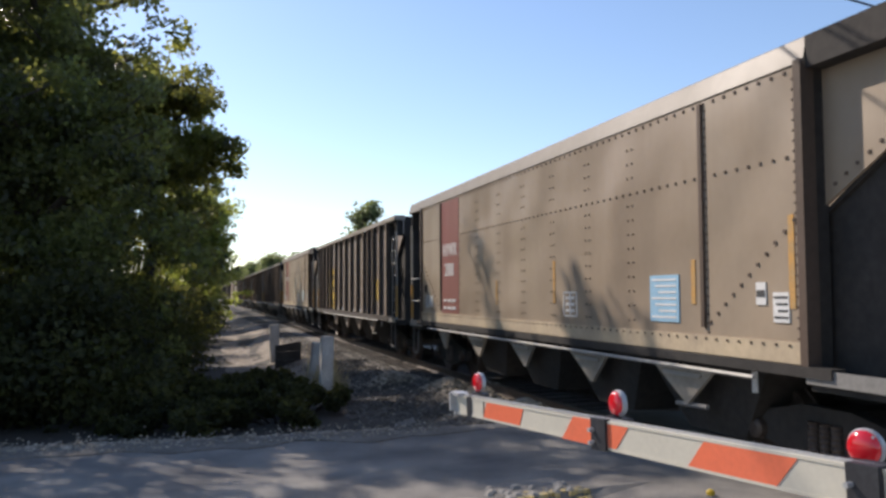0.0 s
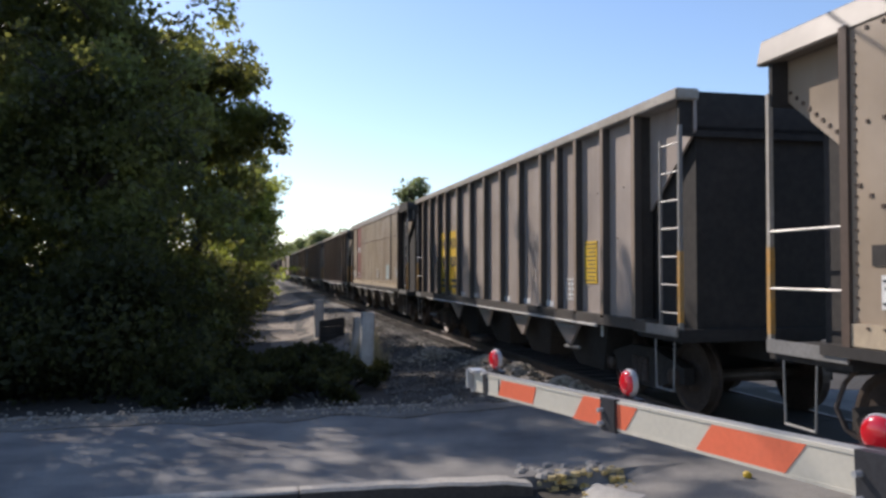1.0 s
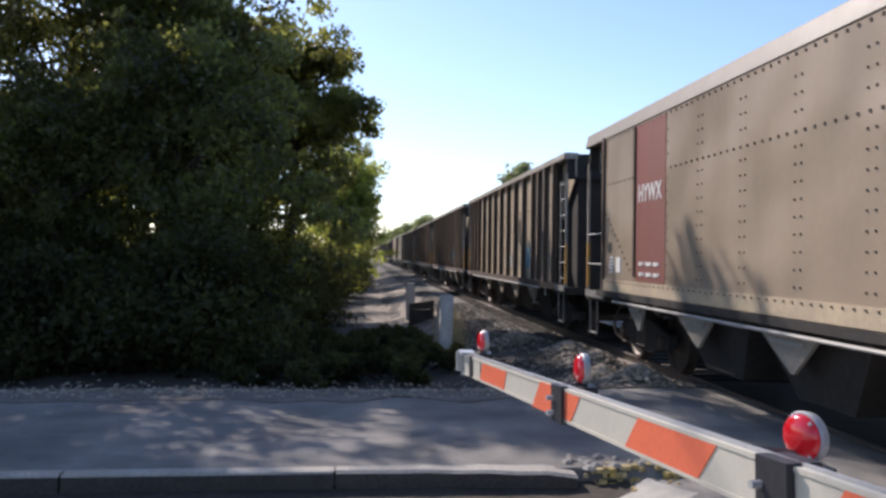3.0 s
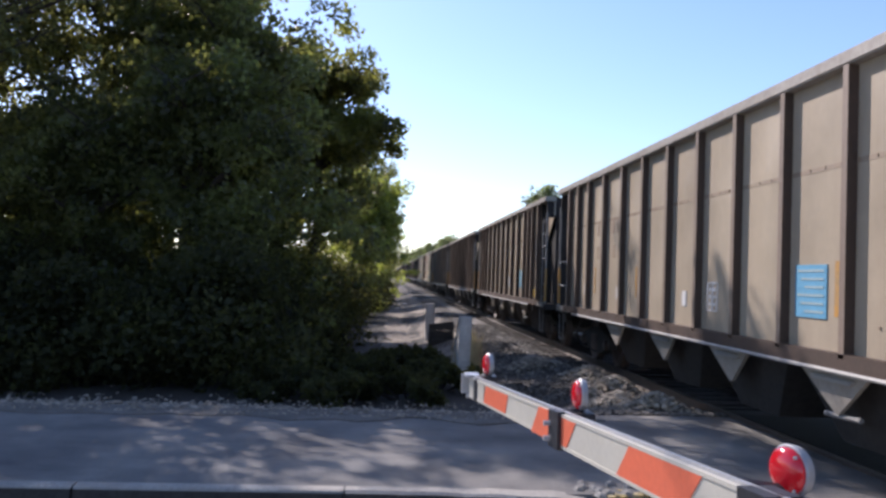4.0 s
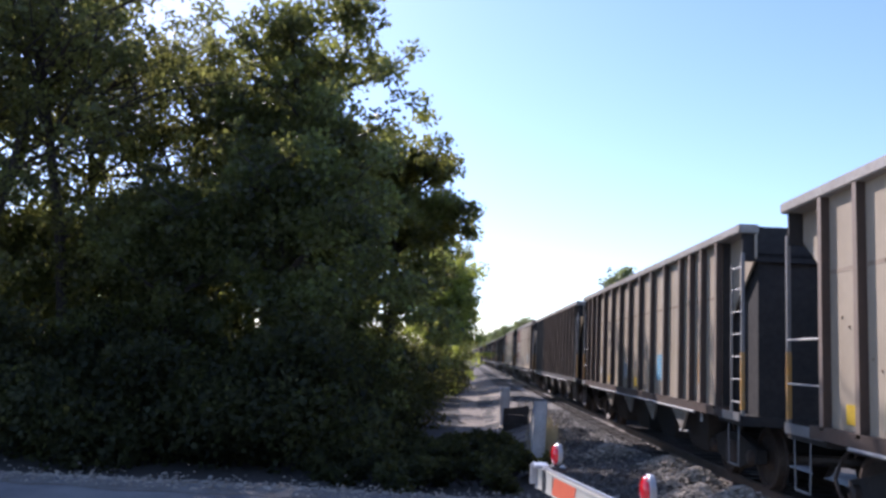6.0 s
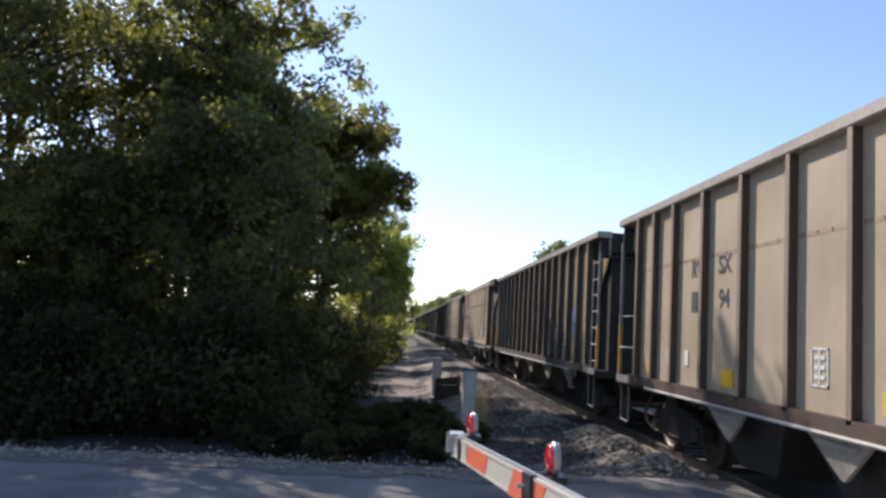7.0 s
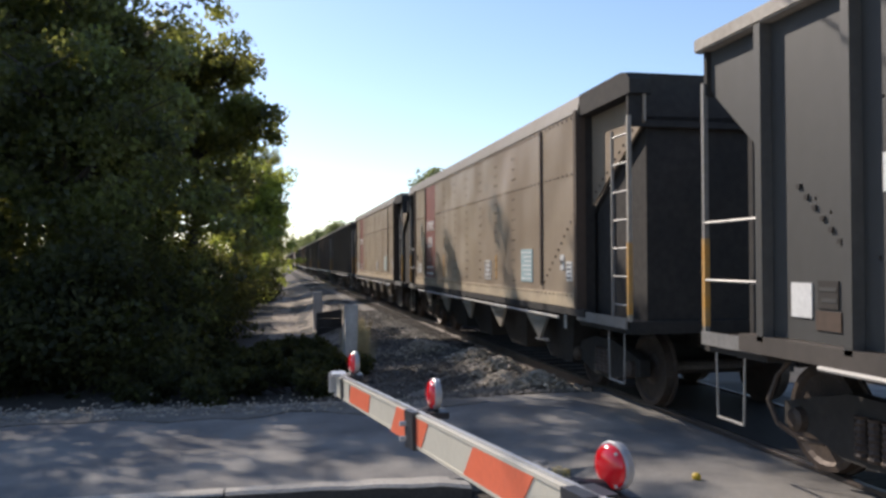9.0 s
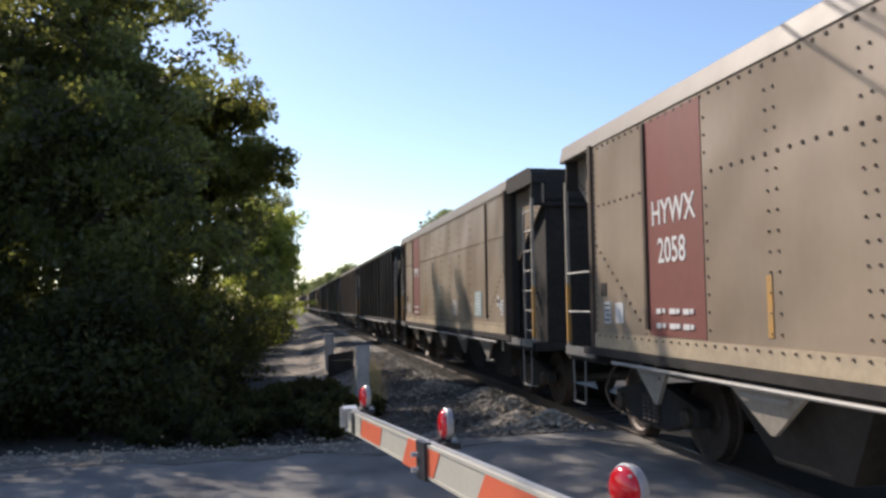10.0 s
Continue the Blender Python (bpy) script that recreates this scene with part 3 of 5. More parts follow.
def under_works(car, chute_mat, chutes=(3.55, 5.9, 8.4, 10.9)):
    part("centre_sill", Shape().box(-0.3, 0.3, 0.1, CAR_LENGTH - 0.1, 0.72, 1.1), BLACK_STEEL, car)
    for y in (1.95, 13.7):
        truck(car, y)
    for y in chutes:
        over_truck = y > 12
        ch = car
        if not over_truck:
            v = []
            for x in (-1.28, 1.28):
                v += [(x, y - 1.1, 1.07), (x, y + 1.1, 1.07), (x * 0.85, y + 0.5, 0.3), (x * 0.85, y - 0.5, 0.3)]
            # Wide black bodies stand in for the shade under the car.
            ch = part("hopper_chute", Shape().add(v, [(0, 1, 2, 3), (7, 6, 5, 4), (0, 4, 5, 1), (1, 5, 6, 2), (2, 6, 7, 3), (3, 7, 4, 0)]), BLACK_STEEL, car)
        w = 0.4 if over_truck else 0.6
        for s in (-1, 1):
            v = []
            for x in (s * 1.5, s * 1.46):
                v += [(x, y - w, 1.03), (x, y + w, 1.03), (x - s * 0.06, y + 0.03, 0.63), (x - s * 0.06, y - 0.03, 0.63)]
            plate = Shape().add(v, [(0, 1, 2, 3), (7, 6, 5, 4), (0, 4, 5, 1), (1, 5, 6, 2), (2, 6, 7, 3), (3, 7, 4, 0)])
            part("chute_plate", plate, chute_mat, ch, "dusty triangular chute plate")
            part("ledge", Shape().prism_x([(y - 0.56 * w, 0.92), (y + 0.5 * w, 0.92), (y + 0.55 * w, 0.955), (y - 0.62 * w, 0.955)], s * 1.47, s * 1.525), PIPE, ch)
        if y < 4:
            part("door_bar", Shape().tube((-1.4, y - 0.32, 0.62), (-1.4, y + 0.26, 0.6), 0.025), GALV, ch)
    part("hanging_tag", Shape().box(-1.43, -1.41, 2.39, 2.45, 0.86, 1.06), WHITE, car, "small white hanging tag")
    part("brake_pipe", Shape().tube((-1.6, 2.2, 1.03), (-1.6, 13.6, 1.03), 0.02), PIPE, car)
    for y, d in ((-0.02, -1), (CAR_LENGTH + 0.02, 1)):
        cp = Shape().box(-0.13, 0.13, min(y, y + d * 0.55), max(y, y + d * 0.55), 0.74, 0.98)
        cp.box(-0.2, 0.2, min(y + d * 0.5, y + d * 0.78), max(y + d * 0.5, y + d * 0.78), 0.7, 1.02)
        part("coupler", cp, BLACK_STEEL, car, bevel=0.03)
    hose = Shape()
    bend = [(-1.02, CAR_LENGTH - 0.62, 1.0), (-1.12, CAR_LENGTH - 0.5, 0.8), (-1.18, CAR_LENGTH - 0.46, 0.58), (-1.16, CAR_LENGTH - 0.56, 0.4), (-1.08, CAR_LENGTH - 0.74, 0.3), (-1.0, CAR_LENGTH - 0.95, 0.3)]
    for p, q in zip(bend, bend[1:]):
        hose.tube(p, q, 0.022, n=7)
    part("air_hose", hose, WHEEL, car, "brown dusty brake hose")
    air = Shape().lathe((-0.95, 2.95, 0.72), (0, 1, 0), [(0, 0.05), (0.03, 0.17), (0.7, 0.17), (0.73, 0.05)], 14)
    part("air_tank", air, BLACK_STEEL, car)
    for y in (0.42, CAR_LENGTH - 0.45):
        for x in (-1.55, 1.55):
            h = Shape().tube((x, y - 0.24, 0.98), (x, y - 0.22, 0.42), 0.010).tube((x, y + 0.2, 0.98), (x, y + 0.18, 0.42), 0.010).tube((x, y - 0.22, 0.42), (x, y + 0.18, 0.42), 0.014)
            part("stirrup_step", h, GALV, car)


def ends(car, rail_mat, fc, bc, top, inset=0.0):
    """Sloping end sheets, end posts, platforms, ladders and hand bars."""
    for y0, y1, tag in ((0.06, 3.9, 0), (CAR_LENGTH - 0.06, 11.4, 1)):
        d = 1 if tag == 0 else -1
        c = fc if tag == 0 else bc
        # End sheets and platforms are black: the shade is in their colour.
        v = []
        for x in (-BAY + 0.04, BAY - 0.04):
            v += [(x, y0, 3.42), (x, y1, 1.05), (x, y1, 1.0), (x, y0, 3.37)]
        part("slope_sheet", Shape().add(v, [(0, 1, 2, 3), (7, 6, 5, 4), (0, 4, 5, 1), (1, 5, 6, 2), (2, 6, 7, 3), (3, 7, 4, 0)]), BLACK_STEEL, car)
        part("end_plate", Shape().box(-HALF + 0.06, HALF - 0.06, min(y0, y0 + d * 0.05), max(y0, y0 + d * 0.05), 3.3, top), BLACK_STEEL, car)
        # Block added under the slope, its black standing for the open end's shade.
        if tag == 0:
            fill = [(0.14, 1.12), (0.14, 3.32), (c + 0.4, 3.42 - (c + 0.34) * 0.617 - 0.052), (c + 0.4, 1.12)]
        else:
            r = CAR_LENGTH - 0.06
            fill = [(c - 0.4, 1.12), (c - 0.4, 3.42 - (r - c + 0.4) * 0.617 - 0.052), (c + 0.62, 3.42 - (r - c - 0.62) * 0.617 - 0.052), (c + 0.62, 1.12)]
        part("end_wall", Shape().prism_x(fill, -HALF + 0.11 + inset, HALF - 0.11 - inset), BLACK_STEEL, car)
        part("platform", Shape().box(-HALF + 0.06, HALF - 0.06, min(y0 - d * 0.02, c), max(y0 - d * 0.02, c), 0.98, 1.12), BLACK_STEEL, car)
        for x in (-HALF + 0.01, HALF - 0.03):
            part("step_sill", Shape().box(x, x + 0.02, min(y0, c), max(y0, c), 1.04, 1.16), GALV, car)
        for x in (-HALF + 0.04, HALF - 0.1):
            pst = part("end_post", Shape().box(x, x + 0.045, y0 - 0.022, y0 + 0.022, 1.12, 3.42), rail_mat, car)
            part("orange_paint", Shape().box(x - 0.003, x + 0.048, y0 - 0.025, y0 + 0.025, 1.2, 2.0), ORANGE, pst, "orange painted length of post")
    for x in (-HALF + 0.05, HALF - 0.05):
        lad = part("ladder", Shape().box(x - 0.015, x + 0.015, 0.47, 0.5, 1.14, 3.3), GALV, car, "grey steel end ladder")
        for k in range(7):
            z = 1.3 + k * 0.32
            part("rung", Shape().tube((x, 0.06, z), (x, 0.5, z), 0.012, n=6), GALV, lad)
        for z in (1.62, 2.14):
            part("hand_bar", Shape().tube((x, bc, z), (x, CAR_LENGTH - 0.06, z), 0.014, n=6), GALV, car)


BAY = HALF - 0.23


def side_outline(fc, bc, top):
    return [(fc, Z_SILL), (bc, Z_SILL), (bc, top), (fc, top)]


def end_bays(car, mat, fc, bc, top):
    """The set-back side sheets above the sloping ends."""
    for s in (-1, 1):
        part("bay_sheet", Shape().prism_x([(0.03, top), (0.03, 3.36), (fc, 2.5), (fc, top)], s * BAY, s * (BAY - 0.03)), mat, car)
        part("bay_sheet", Shape().prism_x([(bc, top), (bc, 2.6), (CAR_LENGTH - 0.03, 3.4), (CAR_LENGTH - 0.03, top)], s * BAY, s * (BAY - 0.03)), mat, car)
        for y in (fc, bc):
            part("corner_web", Shape().box(min(s * (BAY - 0.03), s * (HALF - 0.12)), max(s * (BAY - 0.03), s * (HALF - 0.12)), y - 0.03, y + 0.03, Z_SILL, top), BLACK_STEEL, car)


CHORD_Z = Z_TOP - 0.13


def ribbed_car(label, sheet_mat, rib_mat, face_mat, chord_mat, chute_mat, dark_from=None, fc=1.25, bc=14.12, n=15, depth=0.16, ribs=()):
    car = thing("hopper_car", label, "train car", "cars of the coal train")
    deep = HALF - depth
    for s in (-1, 1):
        part("side_sheet", Shape().prism_x(side_outline(fc, bc, CHORD_Z + 0.02), s * deep, s * (deep - 0.03)), sheet_mat, car)
        part("top_chord", Shape().box(min(s * (BAY - 0.05), s * (HALF + 0.01)), max(s * (BAY - 0.05), s * (HALF + 0.01)), 0, CAR_LENGTH, CHORD_Z, Z_TOP), chord_mat, car, bevel=0.015)
        part("side_sill", Shape().box(min(s * (deep - 0.1), s * HALF), max(s * (deep - 0.1), s * HALF), fc - 0.3, bc + 0.3, Z_SILL - 0.1, Z_SILL + 0.04), rib_mat, car)
        for y in ribs or [fc + (bc - fc) * i / (n - 1) for i in range(n)]:
            painted = dark_from is not None and y > dark_from
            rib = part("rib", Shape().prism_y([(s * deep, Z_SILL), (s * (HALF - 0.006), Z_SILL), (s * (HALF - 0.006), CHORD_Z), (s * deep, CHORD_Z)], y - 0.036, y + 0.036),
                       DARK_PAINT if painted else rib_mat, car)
            # Separate face colour carries the sun on the rib fronts.
            part("flange", Shape().box(min(s * (HALF - 0.006), s * HALF), max(s * (HALF - 0.006), s * HALF), y - 0.042, y + 0.042, Z_SILL, CHORD_Z), PANEL_GREY if painted else face_mat, rib, "outer rib face in its own tone")
        if dark_from is not None:
            part("repainted_panel", Shape().prism_x([(dark_from, Z_SILL + 0.045), (bc, Z_SILL + 0.045), (bc, 2.6), (CAR_LENGTH - 0.03, 3.4), (CAR_LENGTH - 0.03, CHORD_Z - 0.005), (dark_from, CHORD_Z - 0.005)],
                                                    s * (deep + 0.004), s * (deep + 0.012)), PANEL_GREY, car, "faded black repainted side panels")
        if sheet_mat in (TAN_RIB, BROWN_RIB):
            part("seam_strip", Shape().box(min(s * deep, s * (deep + 0.003)), max(s * deep, s * (deep + 0.003)), fc, bc if dark_from is None else dark_from, 2.84, 2.885), SEAM, car, "rusty weld seam")
    riv = Shape()
    for i in range(46):
        y = fc + 0.2 + i * 0.272
        if y < bc - 0.1:
            riv.box(-deep - 0.012, -deep, y - 0.012, y + 0.012, 2.86, 2.88)
    for i in range(8):
        riv.box(-deep - 0.012, -deep, 13.9 - i * 0.16, 13.925 - i * 0.16, 2.35 - i * 0.11, 2.375 - i * 0.11)
        riv.box(-deep - 0.012, -deep, 1.75 + i * 0.16, 1.775 + i * 0.16, 2.2 - i * 0.11, 2.225 - i * 0.11)
    tagged(part("rivets", riv, SEAM if sheet_mat in (TAN_RIB, BROWN_RIB) else sheet_mat, car), kind="stuff")
    end_bays(car, sheet_mat, fc, bc, CHORD_Z + 0.01)
    ends(car, GALV, fc, bc, Z_TOP - 0.02, 0.2)
    under_works(car, chute_mat, (2.9, 5.35, 7.75, 10.3) if dark_from else (3.6, 5.93, 8.3, 10.82))
    return car


def smooth_car(label):
    car = thing("hopper_car", label, "train car", "cars of the coal train")
    x0 = HALF - 0.03
    fc, bc = 1.55, 14.2
    for s in (-1, 1):
        part("side_sheet", Shape().prism_x(side_outline(fc, bc, 3.74), s * x0, s * (x0 - 0.04)), TAN, car)
        cap = [(s * x0, 3.70), (s * (x0 + 0.012), 3.72), (s * (x0 - 0.035), 3.93), (s * (x0 - 0.06), 3.948), (s * (x0 - 0.28), 3.95), (s * (x0 - 0.28), 3.74), (s * (x0 - 0.05), 3.70)]
        part("top_cap", Shape().prism_y(cap, fc - 0.05, CAR_LENGTH + 0.06), CAP_PAINT, car)
        hood = [(0.0, 3.66), (fc - 0.052, 3.66), (fc - 0.052, 3.93), (0.22, 3.93), (0.08, 3.9), (0.0, 3.82)]
        part("end_hood", Shape().prism_x(hood, s * (x0 - 0.28), s * (x0 - 0.015)), BLACK_STEEL, car, "black rounded hood over the end")
        part("side_sill", Shape().box(min(s * (x0 - 0.1), s * (x0 + 0.02)), max(s * (x0 - 0.1), s * (x0 + 0.02)), fc - 0.02, bc + 0.02, Z_SILL + 0.04, Z_SILL + 0.22), CREAM, car)
        part("lower_flange", Shape().box(min(s * (x0 - 0.1), s * (x0 + 0.04)), max(s * (x0 - 0.1), s * (x0 + 0.04)), fc - 0.3, bc + 0.3, Z_SILL - 0.06, Z_SILL + 0.03), BLACK_STEEL, car)
        for y in (fc, bc):
            part("corner_channel", Shape().box(min(s * (x0 - 0.1), s * (x0 + 0.035)), max(s * (x0 - 0.1), s * (x0 + 0.035)), y - 0.045, y + 0.045, Z_SILL, 3.74), RIB_DARK, car)
        for y in (2.96, 12.64):
            part("side_channel", Shape().box(min(s * x0, s * (x0 + 0.03)), max(s * x0, s * (x0 + 0.03)), y - 0.028, y + 0.028, Z_SILL + 0.3, 3.68), RIB_DARK, car)
        part("red_panel", Shape().box(min(s * x0, s * (x0 + 0.006)), max(s * x0, s * (x0 + 0.006)), 11.42, 12.6, Z_SILL + 0.24, 3.68), RED_PANEL, car, "faded dark red painted panel")
    riv = Shape()
    xr = -x0 - 0.011

    def dot(y, z, r=0.012, face=x0):
        riv.box(-face - 0.011, -face, y - r, y + r, z - r, z + r)

    y = 0.2
    while y < CAR_LENGTH - 0.15:
        if 1.65 < y < 14.1:
            dot(y, 3.67, 0.014)
        if 1.65 < y < 14.1:
            if not 11.4 < y < 12.62:
                dot(y, 2.94, 0.014)
            riv.box(xr - 0.02, -x0, y - 0.012, y + 0.012, Z_SILL + 0.18, Z_SILL + 0.2)
        y += 0.17
    for y in (4.45, 5.62, 6.8, 7.97, 9.15, 10.32, 11.36):
        for d in (-0.06, 0.06) if y < 11 else (0,):
            for k in range(13):
                z = 1.48 + k * 0.165
                if abs(z - 2.94) > 0.06:
                    dot(y + d, z, 0.0095)
    for k in range(11):
        dot(1.66 + k * 0.12, 2.4 - k * 0.09, 0.016)
        dot(14.06 - k * 0.12, 2.45 - k * 0.09, 0.016)
        dot(0.2 + k * 0.12, 3.36 - k * 0.068, 0.014, BAY)
        dot(15.15 - k * 0.085, 3.42 - k * 0.065, 0.016, BAY)
    for y in (2.9, 12.7, 1.64, 14.1):
        for k in range(26):
            dot(y, 1.4 + k * 0.088, 0.009)
    tagged(part("rivets", riv, RIB_DARK, car, "rows of dark rivet heads"), kind="stuff")
    end_bays(car, TAN, fc, bc, 3.72)
    ends(car, CHORD, fc, bc, 3.9, 0.2)
    under_works(car, CHORD, (3.52, 5.85, 8.3, 10.65, 12.8))
    return car


def placard(car, name, mat, y, z, w, h, bars=0, ink=WHITE, x=HALF - 0.085, label=""):
    """A flat card on the near side with unreadable lines as bars."""
    p = part(name, Shape().box(-x - 0.012, -x, y - w / 2, y + w / 2, z - h / 2, z + h / 2), mat, car, label)
    if bars:
        b = Shape()
        for i in range(bars):
            zz = z + h / 2 - h * (i + 0.75) / (bars + 0.5)
            b.box(-x - 0.016, -x - 0.01, y - w * 0.42, y + w * (0.42 - 0.12 * (i % 3)), zz - h * 0.15 / bars, zz + h * 0.15 / bars)
        part("printed_text", b, ink, p)


def framed_box(car, y, z, w, h, x):
    f = Shape()
    for a, b, c, d in ((-w, w, h - 0.02, h), (-w, w, -h, -h + 0.02), (-w, -w + 0.02, -h, h), (w - 0.02, w, -h, h), (-0.012, 0.012, -h, h * 0.9)):
        f.box(-x - 0.01, -x, y + a, y + b, z + c, z + d)
    for a, b in ((-0.6, -0.15), (0.15, 0.6)):
        for k in (-0.5, 0.0, 0.5):
            f.box(-x - 0.01, -x, y + a * w, y + b * w, z + k * h - 0.02, z + k * h + 0.02)
    part("stencil_frame", f, WHITE, car, "white stencilled box of bars")


def small_print(car, y, z, mat, x, rows=2):
    b = Shape()
    for r in range(rows):
        zz = z - r * 0.15
        for k, w in enumerate((0.10, 0.05, 0.13, 0.07, 0.12, 0.06)):
            yy = y + 0.4 - k * 0.145
            b.box(-x - 0.012, -x, yy - w, yy, zz + 0.008 * (k % 2), zz + 0.055)
    tagged(part("small_print", b, mat, car, "bars of small stencilled print"), kind="stuff")


def streaks(car, y, z, mat=ORANGE, h=0.55, x=HALF - 0.03):
    part("paint_stripe", Shape().box(-x - 0.008, -x, y - 0.036, y + 0.036, z - h / 2, z + h / 2), mat, car, "worn orange paint stripe")


def smooth_marks(car, number, stripes):
    x = HALF - 0.024
    lettering("lettering", "HYWX", 0.36, WHITE, car, (-x - 0.003, 12.02, 2.66), "white stencilled lettering", 0.004, 0.84)
    if number:
        lettering("lettering", number, 0.36, WHITE, car, (-x - 0.003, 12.06, 2.26), "white stencilled numerals", 0.004, 0.84)
    small_print(car, 12.02, 1.62, WHITE, x)
    x = HALF - 0.03
    framed_box(car, 6.2, 1.64, 0.22, 0.17, x)
    placard(car, "placard", SKY_CARD if number == "2008" else BLUE_CARD, 3.7, 1.73, 0.6, 0.5, 7, x=x, label="pale blue printed placard")
    placard(car, "paper_tag", WHITE, 1.84, 1.66, 0.2, 0.26, 4, DARK_INK, x, "white paper tag")
    placard(car, "paper_tag", WHITE, 2.1, 1.78, 0.13, 0.2, 1, DARK_INK, x, "white paper tag")
    placard(car, "paper_tag", WHITE, 13.75, 1.62, 0.18, 0.26, 4, DARK_INK, x, "white paper tag")
    placard(car, "paper_tag", WHITE, 13.4, 1.62, 0.22, 0.24, 0, DARK_INK, x, "blank white paper tag")
    placard(car, "tack_board", BLACK_STEEL, 13.86, 1.9, 0.15, 0.16, 0, DARK_INK, x, "small black tack board")
    for y, z, h in stripes:
        streaks(car, y, z, h=h)


train, car_start = [], []


def add_car(car, start):
    car.matrix_world = pose(TRACK_X, start, 0)
    train.append(car)
    car_start.append(start)
    return car


def fit_length(car, length, done):
    """Lengthens or shortens a car between its trucks; its ends keep their shape."""
    a, b = 3.4, 10.2
    more = length - CAR_LENGTH

    def along(y):
        return y if y < a else y + more * min(1.0, (y - a) / (b - a))

    for o in car.children_recursive:
        if o.name.startswith("wheelset"):
            o.location.y = along(o.location.y)
        elif o.data.name not in done:
            done.add(o.data.name)
            for v in o.data.vertices:
                v.co.y = along(v.co.y)


SMOOTH_LABEL = "dusty tan smooth-sided coal hopper car with a red panel"
proto_smooth = smooth_car(SMOOTH_LABEL)
TAN_RIBS = [1.12, 1.93, 2.6] + [3.28 + 1.163 * i for i in range(8)] + [12.54, 13.41, 14.22]
GREY_RIBS = [1.1, 2.03, 2.97, 3.74] + [4.5 + 1.175 * i for i in range(7)] + [12.43, 13.35, 14.27]
HALF_RIBS = [0.9, 1.83, 2.79, 3.73] + [4.55 + 0.815 * i for i in range(4)] + [7.83, 8.68, 9.56, 10.44, 11.32, 12.3, 13.3, 14.32]
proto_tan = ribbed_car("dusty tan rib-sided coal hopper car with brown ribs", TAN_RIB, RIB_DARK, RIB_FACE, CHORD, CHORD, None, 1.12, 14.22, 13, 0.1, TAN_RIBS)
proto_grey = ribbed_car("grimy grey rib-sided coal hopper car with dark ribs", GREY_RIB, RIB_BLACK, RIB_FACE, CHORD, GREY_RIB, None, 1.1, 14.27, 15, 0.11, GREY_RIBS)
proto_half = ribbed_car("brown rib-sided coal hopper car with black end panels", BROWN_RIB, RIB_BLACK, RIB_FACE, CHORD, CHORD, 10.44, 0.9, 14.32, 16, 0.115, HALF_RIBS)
proto_black = ribbed_car("sooty black rib-sided coal hopper car", DARK_PAINT, BLACK_STEEL, DARK_PAINT, DARK_PAINT, BLACK_STEEL, None, 1.1, 14.27, 15, 0.11, GREY_RIBS)
ORDER = "smooth grey smooth tan tan tan half smooth smooth black grey black black tan black black smooth black grey black black black smooth black black".split()
protos = {"smooth": proto_smooth, "tan": proto_tan, "grey": proto_grey, "half": proto_half, "black": proto_black}
used = set()
start_at = FIRST
for kind_of in ORDER:
    p = protos[kind_of]
    add_car(copy_thing(p, Matrix()) if kind_of in used else p, start_at)
    used.add(kind_of)
    start_at += TRUE_LENGTH[kind_of] + CAR_GAP


